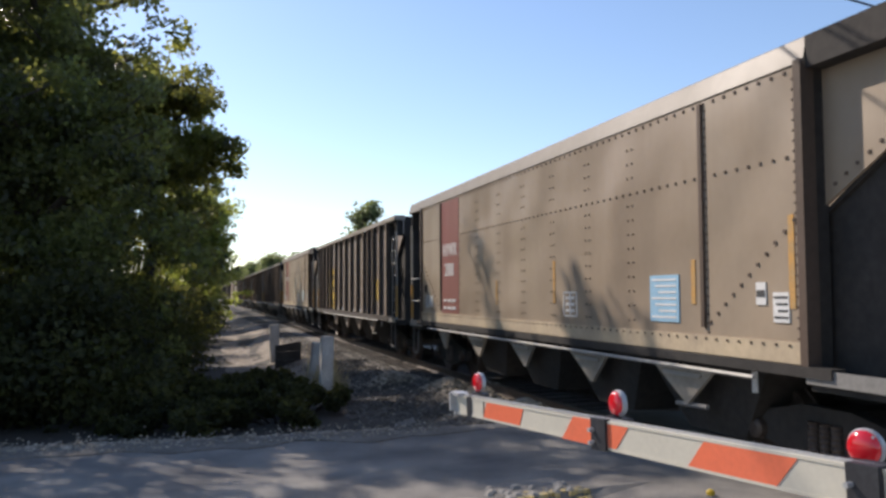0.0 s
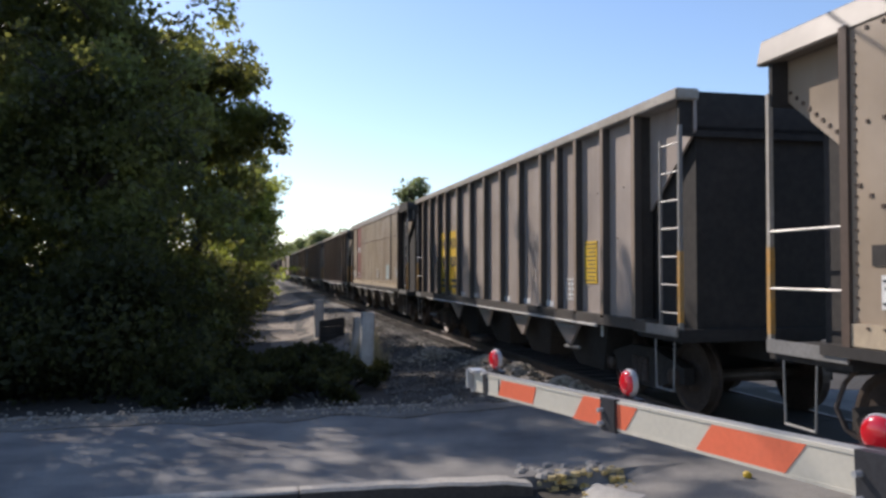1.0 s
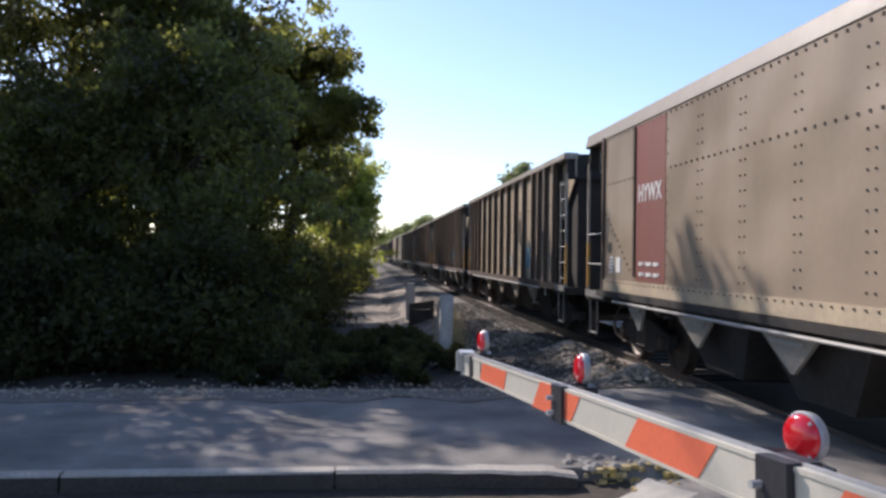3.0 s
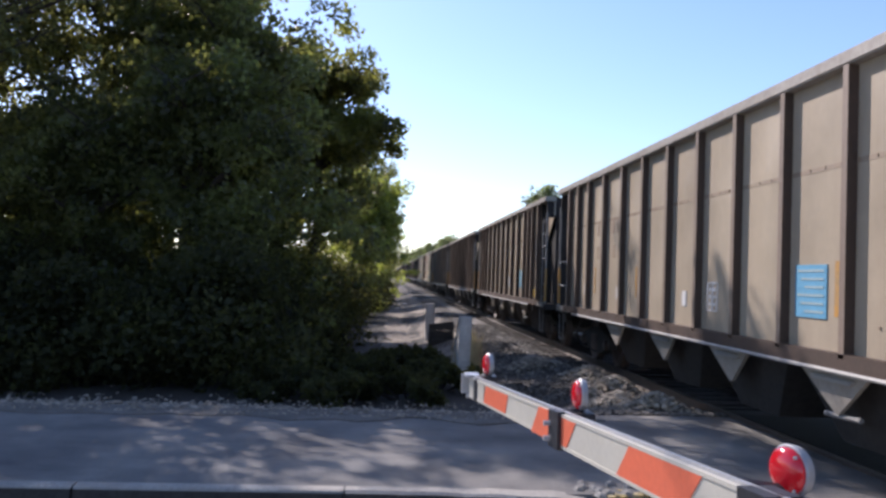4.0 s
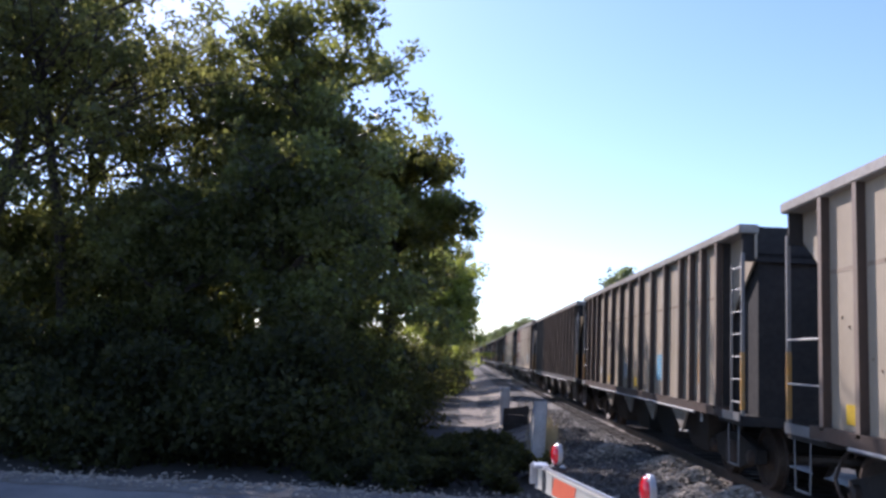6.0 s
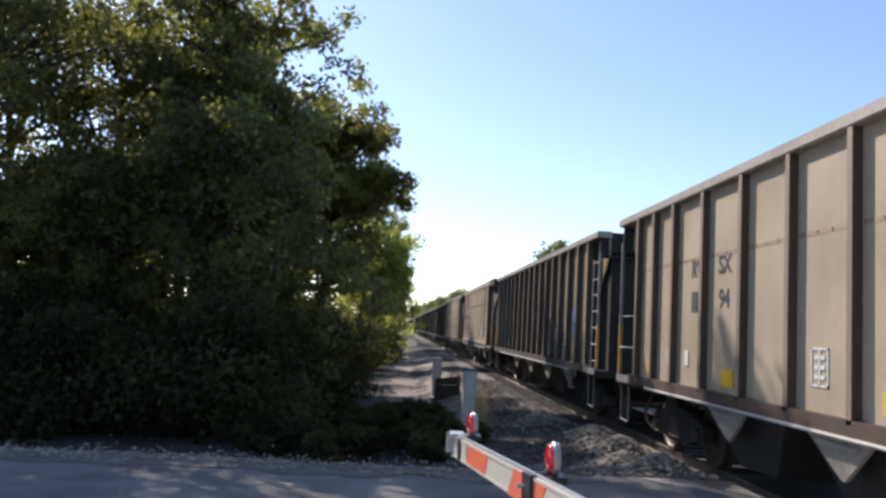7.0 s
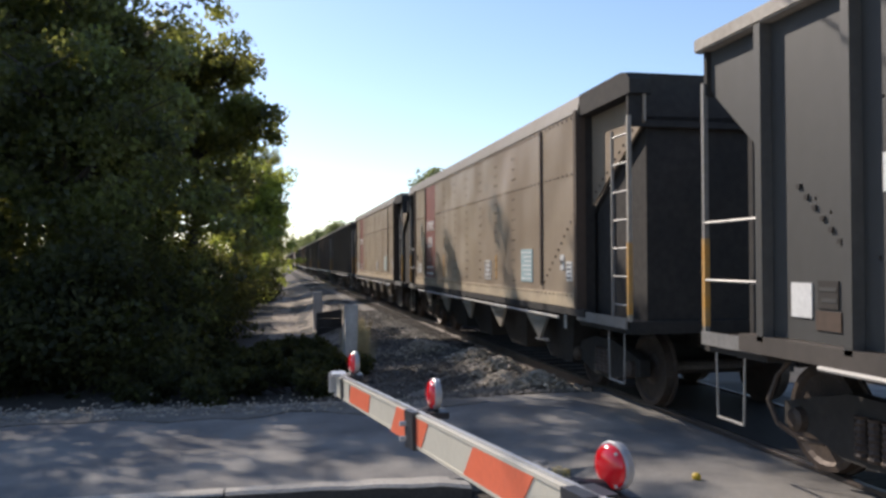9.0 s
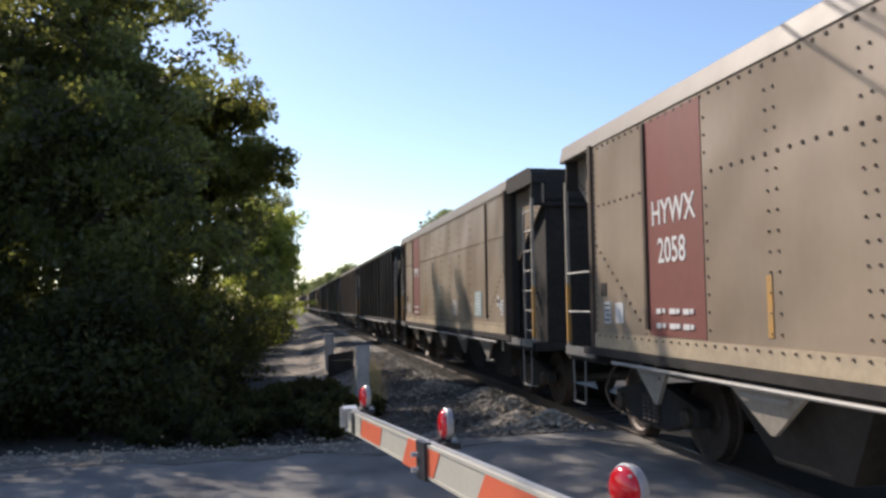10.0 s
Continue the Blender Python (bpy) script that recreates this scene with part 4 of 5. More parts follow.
def train_marks():
    """What sets the single cars apart: lettering, cards and stripes on the near side."""
    for k, number, stripes in ((0, "2008", ((1.7, 2.05, 0.8), (3.14, 1.9, 0.45), (9.25, 1.8, 0.4), (6.75, 1.95, 0.6))), (2, "", ((1.7, 2.05, 0.8),)),
                               (7, "2058", ((10.4, 1.7, 0.5), (5.6, 1.7, 0.42))), (8, "", ((10.4, 1.74, 0.5),))):
        smooth_marks(train[k], number, stripes)
    x = HALF - 0.11
    c = train[1]
    placard(c, "placard", YELLOW, 2.62, 1.9, 0.42, 0.6, 10, DARK_INK, x, "yellow printed placard")
    for y, w in ((10.99, 1.0), (12.0, 0.74)):
        placard(c, "number_panel", YELLOW, y, 1.98, w, 1.5, 0, DARK_INK, x, "yellow painted number panel")
    lettering("lettering", "HB", 0.34, DARK_INK, c, (-x - 0.016, 12.05, 2.42), "dark stencilled lettering")
    lettering("lettering", "WX", 0.34, DARK_INK, c, (-x - 0.016, 11.12, 2.42), "dark stencilled lettering")
    lettering("lettering", "96", 0.34, DARK_INK, c, (-x - 0.016, 12.05, 1.98), "dark stencilled numerals")
    lettering("lettering", "858", 0.34, DARK_INK, c, (-x - 0.016, 11.1, 1.98), "dark stencilled numerals")
    for y in (12.0, 11.0):
        b = Shape()
        for zz in (1.36, 1.5):
            b.box(-x - 0.016, -x - 0.01, y - 0.3, y + 0.3, zz, zz + 0.07)
        tagged(part("small_print", b, DARK_INK, c), kind="stuff")
    for i in range(8):
        if i % 4 != 3:
            placard(c, "dust_patch", WHITE, 4.3 + i * 1.175, 1.25, 0.36, 0.09, 0, x=x, label="pale dust patch")
    framed_box(c, 3.36, 1.5, 0.2, 0.16, x)
    x = HALF - 0.1
    yellows = ((), (1.6, 8.3, 10.75, 13.65), (7.4, 10.75, 13.65))
    tags = ((7.35, 10.6, 12.9), (7.35, 9.6), (12.8, 12.1))
    stripes = ((3.52, 9.55, 12.15), (2.3,), (2.3,))
    for k in (3, 4, 5):
        c = train[k]
        placard(c, "placard", CYAN_CARD, (3.98, 3.98, 5.0)[k - 3], 1.72, 0.58, 0.5, 6, BLUE_CARD, x, "blue printed placard")
        framed_box(c, (6.38, 6.38, 8.6)[k - 3], 1.6, 0.16, 0.18, x)
        for y in yellows[k - 3]:
            placard(c, "paint_patch", YELLOW, y, 1.36, 0.36, 0.2, 0, x=x, label="yellow paint patch")
        for y in tags[k - 3]:
            placard(c, "paper_tag", WHITE, y, 1.55, 0.14, 0.2, 0, x=x, label="small white tag")
        for y in stripes[k - 3]:
            streaks(c, y, 1.75, ORANGE, 0.5, x)
    for y, z in ((11.85, 2.72), (10.85, 2.72), (11.85, 2.28), (10.75, 2.28)):
        for d in (-0.17, 0.15):
            part("faded_letter", Shape().box(-x - 0.004, -x, y + d - 0.1, y + d + 0.1, z - 0.12, z + 0.12), SEAM, train[3], "worn unreadable letter as a faded bar")
    c = train[5]
    for text, y, z in (("RW", 11.72, 2.72), ("SX", 10.88, 2.72), ("94", 10.88, 2.3)):
        lettering("lettering", text, 0.32, DARK_INK, c, (-x - 0.004, y, z), "dark stencilled lettering")
    for y in (11.55, 11.85):
        part("faded_letter", Shape().box(-x - 0.01, -x, y - 0.1, y + 0.1, 2.17, 2.43), DARK_INK, c, "worn unreadable numeral as a bar")
    c = train[6]
    x = HALF - 0.115
    for text, y, z in (("RW", 12.8, 2.36), ("SX", 11.84, 2.36), ("94", 12.8, 1.9), ("179", 11.84, 1.9)):
        lettering("lettering", text, 0.36, WHITE, c, (-x - 0.016, y, z), "white stencilled lettering")
    small_print(c, 11.8, 1.45, WHITE, x + 0.01)
    ring = Shape()
    for i in range(20):
        a, b2 = 2 * math.pi * i / 20, 2 * math.pi * (i + 1) / 20
        ring.tube((-x - 0.014, 4.3 + 0.13 * math.cos(a), 1.78 + 0.15 * math.sin(a)), (-x - 0.014, 4.3 + 0.13 * math.cos(b2), 1.78 + 0.15 * math.sin(b2)), 0.016, n=5, cap=False)
    part("round_emblem", ring, WHITE, c, "white painted ring")
    small_print(c, 3.3, 1.75, PANEL_GREY, x, 3)
    placard(c, "placard", VIOLET_CARD, 2.36, 2.08, 0.5, 0.58, 6, BLUE_CARD, x, "violet-blue printed placard")
    placard(c, "paper_tag", WHITE, 13.92, 1.5, 0.24, 0.26, 0, x=x + 0.012, label="white paper tag")
    framed_box(c, 4.97, 1.4, 0.2, 0.14, x)
    streaks(c, 1.98, 1.7, ORANGE, 0.4, x)
    placard(c, "tack_board", BLACK_STEEL, 13.62, 1.55, 0.22, 0.2, 2, PANEL_GREY, x + 0.012, "small black tack board")
    placard(c, "paint_patch", RIB_DARK, 13.62, 1.36, 0.27, 0.14, 0, x=x + 0.012, label="brown repaired patch")
    b = Shape()
    for i in range(7):
        b.box(-x - 0.03, -x - 0.01, 13.92 - i * 0.09, 13.96 - i * 0.09, 2.34 - i * 0.085, 2.375 - i * 0.085)
    tagged(part("rivets", b, BLACK_STEEL, c, "slanting row of dark rivet heads"), kind="stuff")


train_marks()
fitted = set()
for car, kind_of in zip(train, ORDER):
    fit_length(car, TRUE_LENGTH[kind_of], fitted)


# ---------------------------------------------------------------- crossing gate
def gate():
    tip, far = Vector((-3.505, 4.231, 1.283)), Vector((-3.251, 2.038, 1.373))
    d = (far - tip).normalized()
    length = 8.6
    q = Matrix.Translation(tip) @ d.to_track_quat("Y", "Z").to_matrix().to_4x4()
    g = thing("crossing_gate", "lowered red and white striped crossing gate arm with red lamps", "crossing gate")

    def lp(p):
        return q @ Vector(p)

    def bar(name, y0, y1, w, h0, h1, mat, slant=0.0, out=0.0, label=""):
        s = Shape()
        v = []
        for x in (-w / 2 - out, w / 2 + out):
            v += [lp((x, y0 - slant, h0 - out)), lp((x, y1 - slant, h0 - out)), lp((x, y1 + slant, h1 + out)), lp((x, y0 + slant, h1 + out))]
        s.add(v, [(0, 1, 2, 3), (7, 6, 5, 4), (0, 4, 5, 1), (1, 5, 6, 2), (2, 6, 7, 3), (3, 7, 4, 0)])
        return part(name, s, mat, g, label)

    J1, J2 = 1.265, 2.365
    bar("tip_section", 0, J1 + 0.1, 0.022, -0.085, 0.0, GATE_WHITE, label="white outer arm section")
    bar("middle_section", J1 - 0.05, J2 + 0.1, 0.028, -0.092, 0.003, GATE_WHITE, label="white middle arm section")
    bar("inner_section", J2 - 0.05, length, 0.036, -0.114, 0.006, GATE_WHITE, label="white inner arm section")
    for k in range(11):
        y = 0.316 + 0.727 * k
        w, h0, h1 = (0.022, -0.085, 0.0) if k == 0 else (0.028, -0.092, 0.003) if k < 3 else (0.036, -0.114, 0.006)
        bar("red_stripe", y, y + 0.352, w, h0 + 0.004, h1 - 0.004, GATE_RED, slant=0.042 if k else 0.02, out=0.0025)
    for y, w, h0, h1 in ((J1, 0.055, -0.102, 0.012), (J2, 0.07, -0.124, 0.014)):
        b = bar("clamp", y - 0.045, y + 0.045, w, h0, h1, BRACKET, label="dark steel clamp")
        for z in (h0 * 0.3, h0 * 0.75):
            s = Shape().tube(lp((-w / 2 - 0.05, y - 0.03, z)), lp((w / 2 + 0.02, y - 0.03, z)), 0.008)
            part("bolt", s, LENS_RIM, b)
    cap = bar("tip_bracket", -0.045, -0.03, 0.075, -0.075, 0.014, LENS_RIM, label="bent grey steel tip bracket")
    for y0, y1, w, h0, h1 in ((-0.045, 0.06, 0.075, 0.006, 0.016), (-0.045, -0.02, 0.03, -0.095, -0.075)):
        s = Shape()
        lo, hi = lp((-w / 2, y0, h0)), lp((w / 2, y1, h1))
        s.box(min(lo.x, hi.x), max(lo.x, hi.x), min(lo.y, hi.y), max(lo.y, hi.y), lo.z, hi.z)
        part("bracket_plate", s, LENS_RIM, cap)
    bar("clamp", 0.12, 0.17, 0.034, -0.092, 0.004, BRACKET, label="dark steel clamp")
    bar("rivet_band", 0.295, 0.307, 0.025, -0.084, -0.001, BRACKET)
    for y0, y1, w, h0, h1 in ((0, J1, 0.022, -0.085, 0.0), (J1, J2, 0.028, -0.092, 0.003), (J2, length, 0.036, -0.114, 0.006)):
        bar("top_lip", y0, y1, w + 0.006, h1 - 0.006, h1 + 0.003, GATE_WHITE)
        bar("bottom_lip", y0, y1, w + 0.006, h0 - 0.003, h0 + 0.006, GATE_WHITE)
    bar("top_wire", 0.0, length, 0.01, 0.006, 0.014, LENS_RIM, label="thin grey lamp cable")
    for i, c in enumerate(((-3.44, 4.10, 1.360), (-3.298, 2.972, 1.396), (-3.128, 2.005, 1.402))):
        c = Vector(c)
        t = (c - tip).dot(d)
        base = tip + d * t
        lamp = part("lamp", Shape().tube(base + Vector((0, 0, 0.0)), Vector((c.x, c.y, c.z - 0.045)), 0.016), BRACKET, g, "red crossing lamp in a grey housing")
        r = 0.045
        nrm = Vector((-1, (-0.15, 0.0, -0.28)[i], 0)).normalized()
        part("housing", Shape().lathe(c - nrm * 0.012, nrm, [(0.0, r * 0.7), (0.004, r * 1.04), (0.02, r * 1.1), (0.024, r * 1.04)], 28), LENS_RIM, lamp, "pale grey lamp rim")
        part("lens", Shape().lathe(c + nrm * 0.01, nrm, [(0, r), (0.008, r * 0.97), (0.015, r * 0.8), (0.02, r * 0.45), (0.021, r * 0.05)], 28), LENS, lamp, "glossy red lens", smooth=True)
        for k in range(4):
            a = math.pi * (k / 2 + 0.25)
            u = Vector((0, math.cos(a), math.sin(a))) * r * 0.98
            part("screw", Shape().lathe(c + nrm * 0.014 + u, nrm, [(0, 0.004), (0.004, 0.003)], 8), LENS_RIM, lamp)
        part("foot_plate", Shape().box(c.x - 0.03, c.x + 0.03, c.y - 0.05, c.y + 0.05, c.z - 0.07, c.z - 0.05), BRACKET, lamp)
    end = tip + d * length
    gz = ground_z(end.x, end.y)
    part("mast", Shape().tube((end.x + 0.18, end.y, gz - 0.1), (end.x + 0.18, end.y, 3.2), 0.06, n=16), LENS_RIM, g)
    part("gate_machine", Shape().box(end.x - 0.12, end.x + 0.45, end.y - 0.3, end.y + 0.3, end.z - 0.5, end.z + 0.25), LENS_RIM, g, bevel=0.03)
    part("mast_base", Shape().box(end.x - 0.1, end.x + 0.46, end.y - 0.28, end.y + 0.28, gz - 0.15, gz + 0.12), CONCRETE, g)


gate()


# ---------------------------------------------------------------- posts by the track
def post(x, y, top, w, label, lean=0.0):
    z = ground_z(x, y)
    s = Shape().box(-w, w, -w * 0.7, w * 0.7, -0.3, top - z)
    ob = single("marker_post", s, POST_PAINT, label, "post", "posts beside the track", bevel=0.012)
    ob.matrix_world = pose(x, y, z, 0, lean, 8)
    return ob


post(-2.27, 17.4, 0.9, 0.13, "square weathered white wooden post beside the track", 1.5)
post(-2.30, 29.6, 0.72, 0.16, "square weathered white wooden post standing in gravel", -1.0)
post(-2.0, 21.5, 0.55, 0.12, "short leaning white wooden post beside the track", 6)


def old_board():
    """A dark weathered board on edge beside the far post, its top sloping."""
    b = thing("timber_board", "dark weathered timber board standing between the posts", "board")
    for i in range(4):
        z0, z1 = -0.95 + 0.29 * i, -0.67 + 0.29 * i
        x0, x1 = -2.46, -1.62
        part("plank", Shape().prism_y([(x0, z0), (x1, z0), (x1, z1 if i < 3 else 0.23), (x0, z1 if i < 3 else 0.1)], 27.42, 27.5 + 0.012 * (i % 2)), BOARD, b)
    for x in (-2.4, -1.7):
        part("stake", Shape().box(x - 0.05, x + 0.05, 27.515, 27.6, -1.1, 0.08), BOARD, b)


old_board()


def dry_grass():
    rnd = np.random.default_rng(5)
    n = 900
    y = rnd.uniform(18.2, 25.0, n)
    x = -2.05 + 0.09 * (y - 18) + rnd.normal(0, 0.16, n)
    h = rnd.uniform(0.25, 0.7, n)
    v, f = [], []
    for i in range(n):
        z = ground_z(float(x[i]), float(y[i])) - 0.02
        lean, w = rnd.normal(0, 0.12, 2), 0.008
        v += [(x[i] - w, y[i], z), (x[i] + w, y[i], z), (x[i] + lean[0], y[i] + lean[1], z + h[i])]
        f.append((3 * i, 3 * i + 1, 3 * i + 2))
    me = bpy.data.meshes.new("dry_grass")
    me.from_pydata(v, [], f)
    me.materials.append(STRAW)
    tagged(new("dry_grass", me), "dry pale straw grass beside the posts", "grass", kind="stuff")


dry_grass()


# ---------------------------------------------------------------- trees
def leaves(name, clumps, count, size, mat, seed):
    """clumps: (centre, radii). Leaves lie on and in the outer shells of the clumps."""
    rnd = np.random.default_rng(seed)
    c = np.array([k[0] for k in clumps])
    r = np.array([k[1] for k in clumps])
    wgt = (r[:, 0] * r[:, 1] * r[:, 2]) ** 0.67
    pick = rnd.choice(len(clumps), count, p=wgt / wgt.sum())
    u = rnd.normal(size=(count, 3))
    u /= np.linalg.norm(u, axis=1)[:, None]
    rad = rnd.random(count) ** 0.42 * 1.06
    wob = 1 + 0.22 * np.sin(u[:, 0] * 5 + pick) * np.cos(u[:, 1] * 6 + u[:, 2] * 5 + pick * 2)
    p = c[pick] + u * r[pick] * (rad * wob)[:, None]
    a = rnd.normal(size=(count, 3)) + np.array([0, 0, -0.35])
    a /= np.linalg.norm(a, axis=1)[:, None]
    b = np.cross(a, rnd.normal(size=(count, 3)))
    b /= np.linalg.norm(b, axis=1)[:, None]
    s = size * rnd.uniform(0.6, 1.35, count)
    L, W = a * s[:, None], b * (s * 0.36)[:, None]
    v = np.stack([p - L * 0.5, p + W - L * 0.05, p + L * 0.5, p - W - L * 0.05], 1).reshape(-1, 3)
    f = np.arange(count * 4).reshape(-1, 4)
    me = bpy.data.meshes.new(name)
    me.from_pydata(v.tolist(), [], f.tolist())
    me.materials.append(mat)
    return me


def limbs(height, spread, seed, forks=7, r0=0.2):
    """A tapered trunk with bent limbs. Gives the shape and the limb ends."""
    rnd = random.Random(seed)
    s = Shape()
    tips = []

    def grow(p, d, length, r, level):
        seg = 4
        for i in range(seg):
            q = p + d * (length / seg)
            s.tube(p, q, r * (1 - 0.5 * i / seg), r * (1 - 0.5 * (i + 1) / seg), n=8 if level == 0 else 5, cap=False)
            p = q
            d = (d + Vector((rnd.uniform(-0.16, 0.16), rnd.uniform(-0.16, 0.16), 0.05))).normalized()
            if level < 2 and i >= 1:
                for _ in range(forks if level == 0 and i >= 2 else 2):
                    a = rnd.uniform(0, 6.283)
                    out = Vector((math.cos(a), math.sin(a), rnd.uniform(0.25, 0.9))).normalized()
                    grow(p.copy(), out, spread * rnd.uniform(0.55, 1.0) * (0.6 if level else 1), r * 0.4, level + 1)
        tips.append(p)

    grow(Vector((0, 0, -0.3)), Vector((0, 0, 1)), height * 0.8, r0, 0)
    return s, tips


def tree(seed, height, spread, base, count, size, mat, label, at, turn=0.0, clump=1.0, forks=6, density=1.0, girth=0.02, boughs=()):
    rnd = random.Random(seed * 7 + 1)
    t = thing("tree", label, "tree", "trees beside the track")
    s, tips = limbs(height, spread * 0.75, seed, forks, girth * height)
    part("trunk", s, BARK, t, smooth=True)
    cl = []
    for p in tips:
        reach = spread * (1.05 - 0.7 * max(0.0, p.z / height) ** 1.6)
        flat = math.hypot(p.x, p.y)
        if flat > reach or p.z > height:
            k = rnd.uniform(0.3, 0.5)
            cl.append(((p.x, p.y, p.z), (k, k, k * 0.8)))
            continue
        k = rnd.uniform(0.75, 1.25) * clump
        cl.append(((p.x, p.y, p.z), (k, k, k * 0.8)))
    for i in range(int(26 * density)):
        a, h = rnd.uniform(0, 6.283), rnd.random() ** 1.2
        z = base + (height - base) * h
        w = spread * min(1.0, 0.6 + 1.6 * h) * (1 - 0.72 * h ** 1.6)
        d = w * rnd.uniform(0.3, 0.95)
        k = rnd.uniform(0.6, 1.25) * clump * (1.1 - 0.4 * h)
        cl.append(((d * math.cos(a), d * math.sin(a), z), (k, k, k * 0.75)))
    for i in range(int(30 * density)):
        a, h = rnd.uniform(0, 6.283), rnd.random()
        z = base + (height - base) * h
        w = spread * min(1.0, 0.6 + 1.6 * h) * (1 - 0.72 * h ** 1.6)
        d = w * rnd.uniform(0.95, 1.3) + 0.2
        k = rnd.uniform(0.22, 0.5)
        cl.append(((d * math.cos(a), d * math.sin(a), z + rnd.uniform(0, 0.6)), (k, k, k * 0.6)))
    for x, y, z, k in boughs:
        for i in range(4):
            cl.append(((x + k * rnd.uniform(-0.7, 0.7), y + k * rnd.uniform(-0.7, 0.7), z + k * rnd.uniform(-0.6, 0.6)), (k * 0.7, k * 0.7, k * 0.5)))
        cl.append(((x, y, z), (k, k, k * 0.8)))
    part("crown", leaves("crown", cl, count, size, mat, seed), mat, t)
    t.matrix_world = pose(at[0], at[1], ground_z(*at), 0, 0, turn)
    return t


def shrub(seed, w, h, count, size, mat, at, label="dense dark green roadside shrub"):
    rnd = random.Random(seed)
    t = thing("shrub", label, "shrub", "shrubs at the wood's edge")
    s = Shape()
    cl = []
    for i in range(16):
        a, d = rnd.uniform(0, 6.283), rnd.uniform(0, w)
        z = rnd.uniform(0.1, 0.85) * h * (1 - 0.35 * d / w)
        p = (d * math.cos(a), d * math.sin(a), z)
        s.tube((p[0] * 0.2, p[1] * 0.2, -0.1), p, 0.03, 0.01, 5)
        k = rnd.uniform(0.35, 0.6) * h * 0.6
        cl.append((p, (k * 1.15, k * 1.15, k)))
    tagged(part("stem_tangle", s, BARK, t), kind="stuff")
    part("foliage", leaves("foliage", cl, count, size, mat, seed), mat, t)
    t.matrix_world = pose(at[0], at[1], ground_z(*at))
    return t


DENSE = "tall leafy dark green tree with a ragged dense crown"
near_a = tree(1, 12.4, 3.6, 0.5, 30000, 0.15, LEAF_A, DENSE, (-8.3, 22.0), clump=0.68, density=1.8)
near_b = tree(2, 10.4, 2.5, 0.4, 36000, 0.15, LEAF_B, DENSE, (-6.6, 27.5), clump=0.62, density=1.8,
              boughs=((1.2, -0.2, 7.6, 0.8), (1.9, -0.4, 7.5, 0.75), (2.5, -0.5, 7.1, 0.6), (2.8, -0.4, 6.6, 0.4), (1.6, -0.3, 6.7, 0.8)))
near_c = tree(3, 7.6, 3.1, 0.2, 34000, 0.15, LEAF_A, "leafy olive green tree with low spreading branches", (-8.6, 24.2), turn=200, clump=0.72, density=2.0)
sparse = tree(4, 12.5, 4.4, 3.4, 13000, 0.14, LEAF_C, "tall thin-crowned tree with bare branches showing the sky", (-13.6, 20.0), clump=0.6, forks=7, density=1.9, girth=0.013)
tree(5, 8.2, 2.5, 0.3, 24000, 0.17, LEAF_D, "sunlit olive green tree with a rounded crown beside the path", (-5.3, 48.0), clump=0.75, density=2.0)
for src, x, y, turn, size in ((near_c, -8.0, 18.8, 100, 0.9), (near_a, -10.0, 27, 80, 1), (near_c, -10.6, 18.6, 140, 0.76), (near_c, -12.4, 21.0, 20, 0.76), (near_a, -12, 34, 20, 1),
                              (near_b, -8.4, 34, 60, 1), (near_b, -13.5, 53, 130, 1), (near_a, -15.5, 44, 150, 1), (near_b, -6.6, 62, 60, 1), (near_a, -6.4, 70, 260, 1), (near_b, -5.8, 76, 10, 1),
                              (near_a, -6.0, 84, 120, 1), (near_b, -5.5, 94, 10, 1), (near_a, -6.0, 106, 170, 1), (near_b, -6.2, 120, 250, 1), (near_a, -6.8, 138, 40, 1), (near_b, -7.2, 160, 90, 1),
                              (near_a, -8.0, 186, 300, 1), (near_b, -9, 216, 20, 1), (near_a, -10, 250, 110, 1), (sparse, -16.8, 21, 130, 1), (sparse, -20, 22, 320, 1), (sparse, -11.4, 22.5, 250, 0.9), (sparse, -15.2, 24.5, 40, 1), (sparse, -18.5, 17.5, 90, 1), (sparse, -14.6, 17.6, 200, 0.85),
                              (near_c, -15.6, 22, 210, 0.76), (near_c, -19.6, 21, 70, 0.7), (near_c, -23.5, 23, 170, 0.8), (near_c, -17.5, 27, 310, 0.66), (near_c, -22, 30, 30, 0.8), (near_c, -14, 30, 260, 0.7)):
    copy_thing(src, pose(x, y, ground_z(x, y), 0, 0, turn) @ Matrix.Scale(size, 4))
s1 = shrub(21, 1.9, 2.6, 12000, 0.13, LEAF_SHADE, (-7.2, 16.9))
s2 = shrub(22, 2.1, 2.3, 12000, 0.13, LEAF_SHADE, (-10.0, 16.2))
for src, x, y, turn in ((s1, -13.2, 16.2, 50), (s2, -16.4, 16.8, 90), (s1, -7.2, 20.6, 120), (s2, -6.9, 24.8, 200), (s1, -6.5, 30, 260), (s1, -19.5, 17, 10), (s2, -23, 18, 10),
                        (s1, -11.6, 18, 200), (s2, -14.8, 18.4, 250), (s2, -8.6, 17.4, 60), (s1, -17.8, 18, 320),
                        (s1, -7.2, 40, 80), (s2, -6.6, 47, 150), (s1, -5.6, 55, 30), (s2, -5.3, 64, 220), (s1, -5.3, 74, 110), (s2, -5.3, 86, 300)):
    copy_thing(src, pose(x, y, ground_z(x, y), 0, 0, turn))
# Weeds added to darken the bank, as the overhanging trees' shade does.
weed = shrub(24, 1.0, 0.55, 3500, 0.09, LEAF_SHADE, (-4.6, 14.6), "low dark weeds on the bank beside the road")
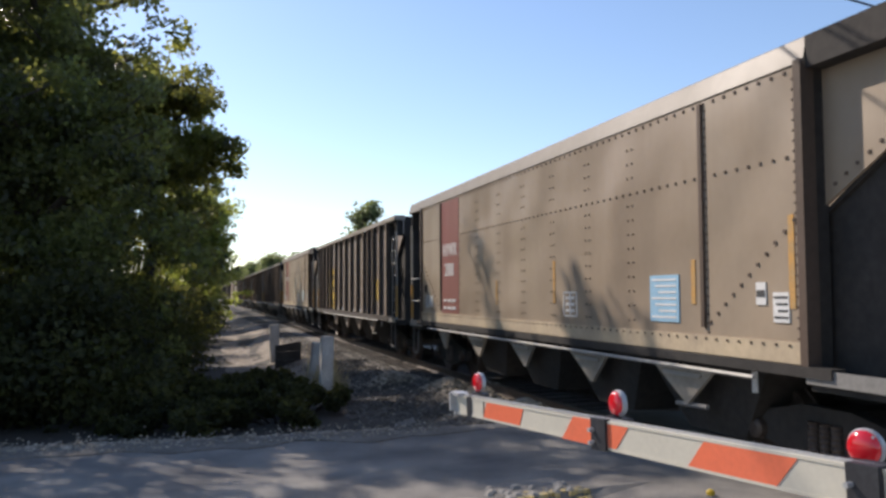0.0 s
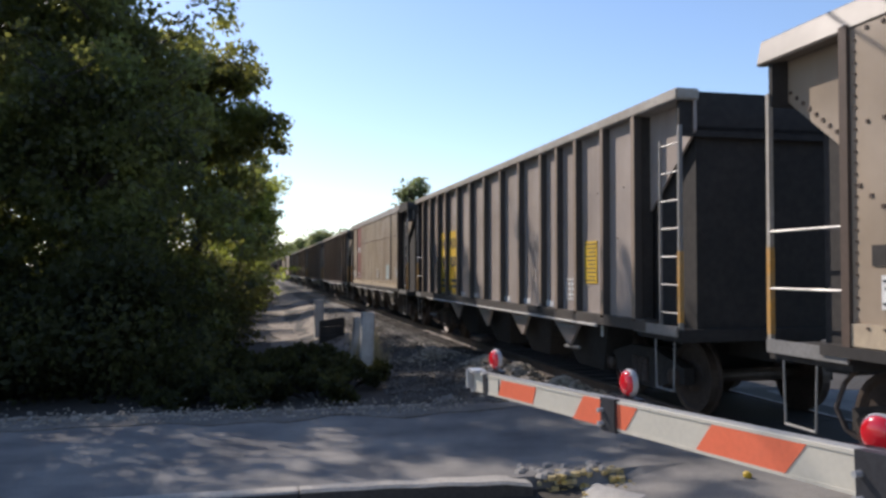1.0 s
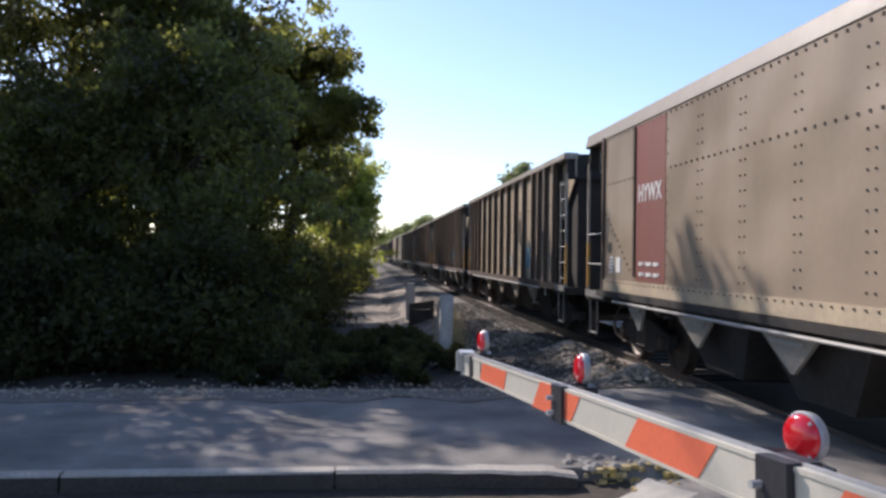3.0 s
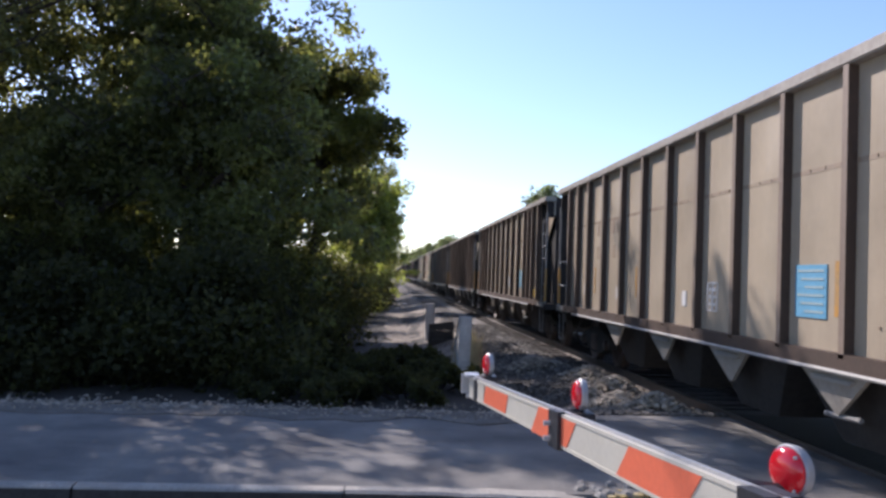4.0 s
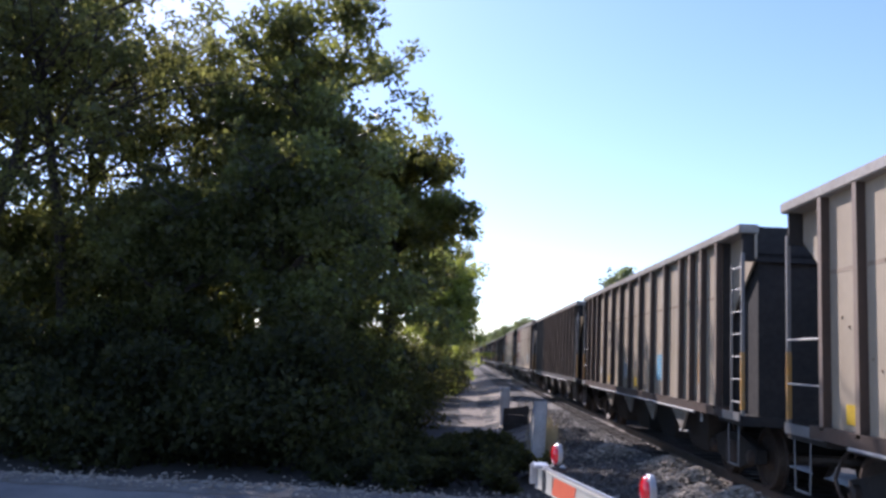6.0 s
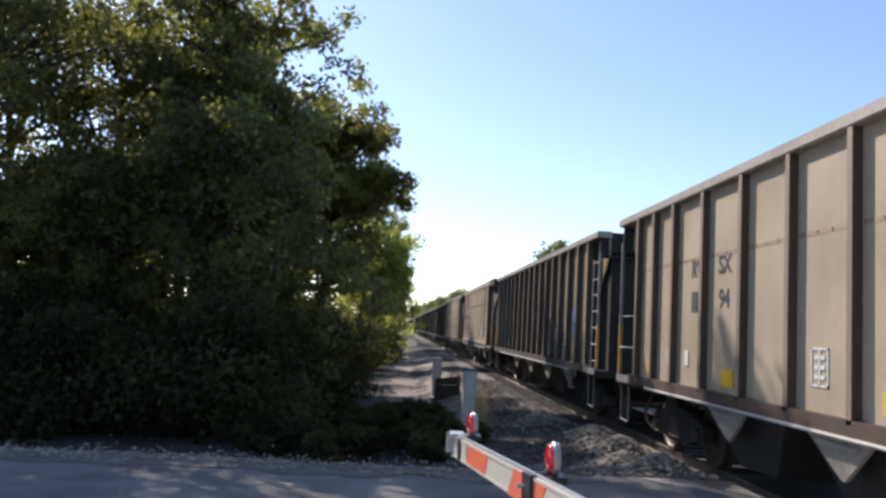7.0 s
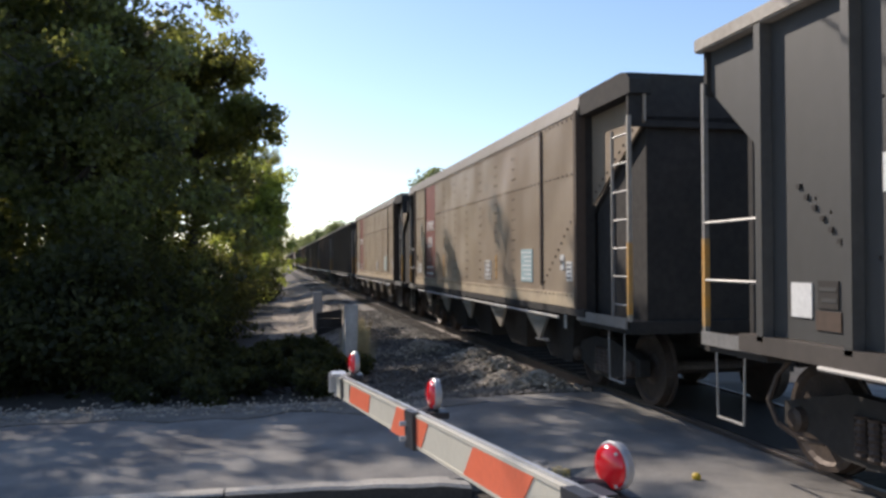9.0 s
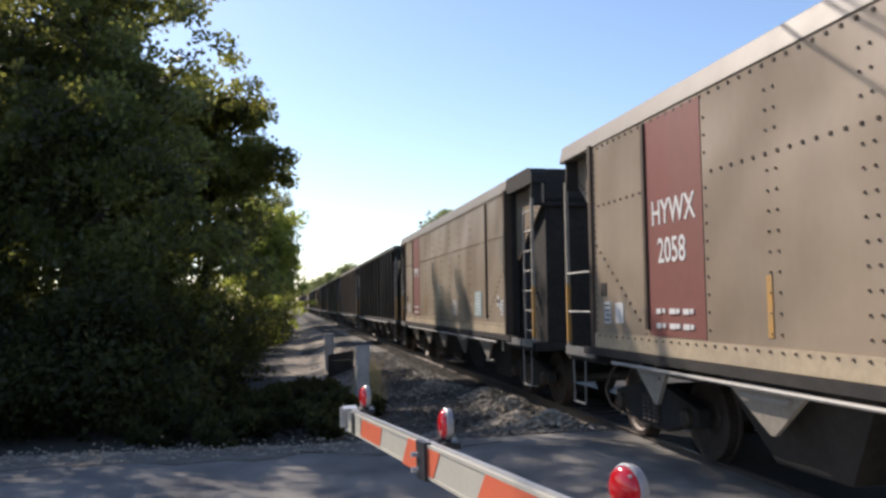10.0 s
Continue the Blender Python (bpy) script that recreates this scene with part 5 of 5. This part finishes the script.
for x, y, turn in ((-3.4, 15.2, 40), (-2.9, 16.6, 120), (-4.4, 16.4, 200), (-3.7, 17.9, 280), (-2.9, 18.6, 10), (-4.9, 18.2, 90), (-5.8, 15.4, 160), (-3.6, 20.2, 230), (-4.8, 20.6, 310), (-3.4, 22.2, 140)):
    copy_thing(weed, pose(x, y, ground_z(x, y), 0, 0, turn))
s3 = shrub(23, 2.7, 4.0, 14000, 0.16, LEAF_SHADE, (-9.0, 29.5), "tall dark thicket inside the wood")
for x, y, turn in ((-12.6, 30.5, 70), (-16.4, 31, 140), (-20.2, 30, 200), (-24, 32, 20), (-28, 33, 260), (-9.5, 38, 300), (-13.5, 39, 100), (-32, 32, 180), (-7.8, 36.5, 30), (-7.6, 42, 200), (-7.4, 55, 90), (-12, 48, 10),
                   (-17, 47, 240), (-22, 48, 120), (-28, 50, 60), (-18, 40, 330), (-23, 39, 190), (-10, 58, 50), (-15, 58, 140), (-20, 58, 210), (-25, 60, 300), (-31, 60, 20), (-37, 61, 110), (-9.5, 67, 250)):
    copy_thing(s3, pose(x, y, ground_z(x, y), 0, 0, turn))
far_tree = tree(9, 20.0, 4.8, 11.0, 13000, 0.42, LEAF_FAR, "round-crowned green tree beyond the train", (25.0, 150.0), clump=1.3, density=1.4)
far_tree.matrix_world = pose(25, 150, -0.8)
far_bush = tree(10, 11.5, 5.2, 0.5, 12000, 0.42, LEAF_FAR, "dense far green tree beside the track", (11, 200), clump=1.6, density=2.0)
for x, y, turn in ((17, 196, 40), (23, 190, 90), (29, 186, 150), (35, 190, 10), (13, 215, 200), (19, 225, 60), (10, 250, 120), (9, 290, 260), (15, 270, 20), (8, 330, 300), (4, 365, 80), (-3, 380, 190),
                   (-10, 380, 250), (42, 185, 70)):
    copy_thing(far_bush, pose(x, y, -0.8, 0, 0, turn))


# ---------------------------------------------------------------- overhead wires
def wire(a, b, sag):
    s = Shape()
    a, b = Vector(a), Vector(b)
    last = a
    for i in range(1, 25):
        t = i / 24
        p = a.lerp(b, t) - Vector((0, 0, sag * 4 * t * (1 - t)))
        s.tube(last, p, 0.016, n=5, cap=False)
        last = p
    single("overhead_wire", s, WIRE, "thin black overhead cable crossing above the track", "cable", "overhead wires")


def service_pole(x, y, top):
    z = ground_z(max(-40, min(30, x)), y) - 0.5
    p = thing("utility_pole", "weathered brown wooden utility pole carrying cables", "utility pole")
    part("pole", Shape().tube((x, y, z), (x, y, top), 0.15, 0.11, n=12), BARK, p)
    part("crossarm", Shape().box(x - 0.06, x + 0.06, y - 0.5, y + 0.5, top - 1.1, top - 1.0), BARK, p)


for y0, z0 in ((9.5, 6.45), (9.5, 6.85), (9.9, 7.25)):
    wire((-26, y0 + 1.5, z0 + 4.7), (21, y0 - 1.2, z0 - 3.5), 0.1)
service_pole(-26, 11.1, 12.2)
service_pole(21, 8.4, 4.0)


# ---------------------------------------------------------------- movement
# how far the train runs ahead (-) or behind (+) of its mean speed, in metres
LAG = ((0, -0.3), (0.5, 0.0), (1.0, -0.03), (1.5, -0.15), (2.0, -0.27), (2.5, -0.14), (3.2, -0.08), (4.0, -0.02), (4.5, 0.2), (5.0, 0.05), (5.5, -0.06),
       (6.2, -0.2), (7.0, -0.3), (7.5, -0.05), (8.0, 0.2), (8.5, 0.28), (9.0, 0.04), (9.5, 0.1), (10.0, 0.13))


def motions():
    for car, y in zip(train, car_start):
        walk(car, [(t, pose(TRACK_X, y - SPEED * t + lag, 0)) for t, lag in LAG])
    turn = math.degrees(SPEED / 0.457)
    for car in train[:9]:
        for ws in [o for o in car.children_recursive if o.name.startswith("wheelset")]:
            p = ws.location.copy()
            walk(ws, [(i / 30, pose(p.x, p.y, p.z, i / 30 * turn)) for i in range(301)])


motions()
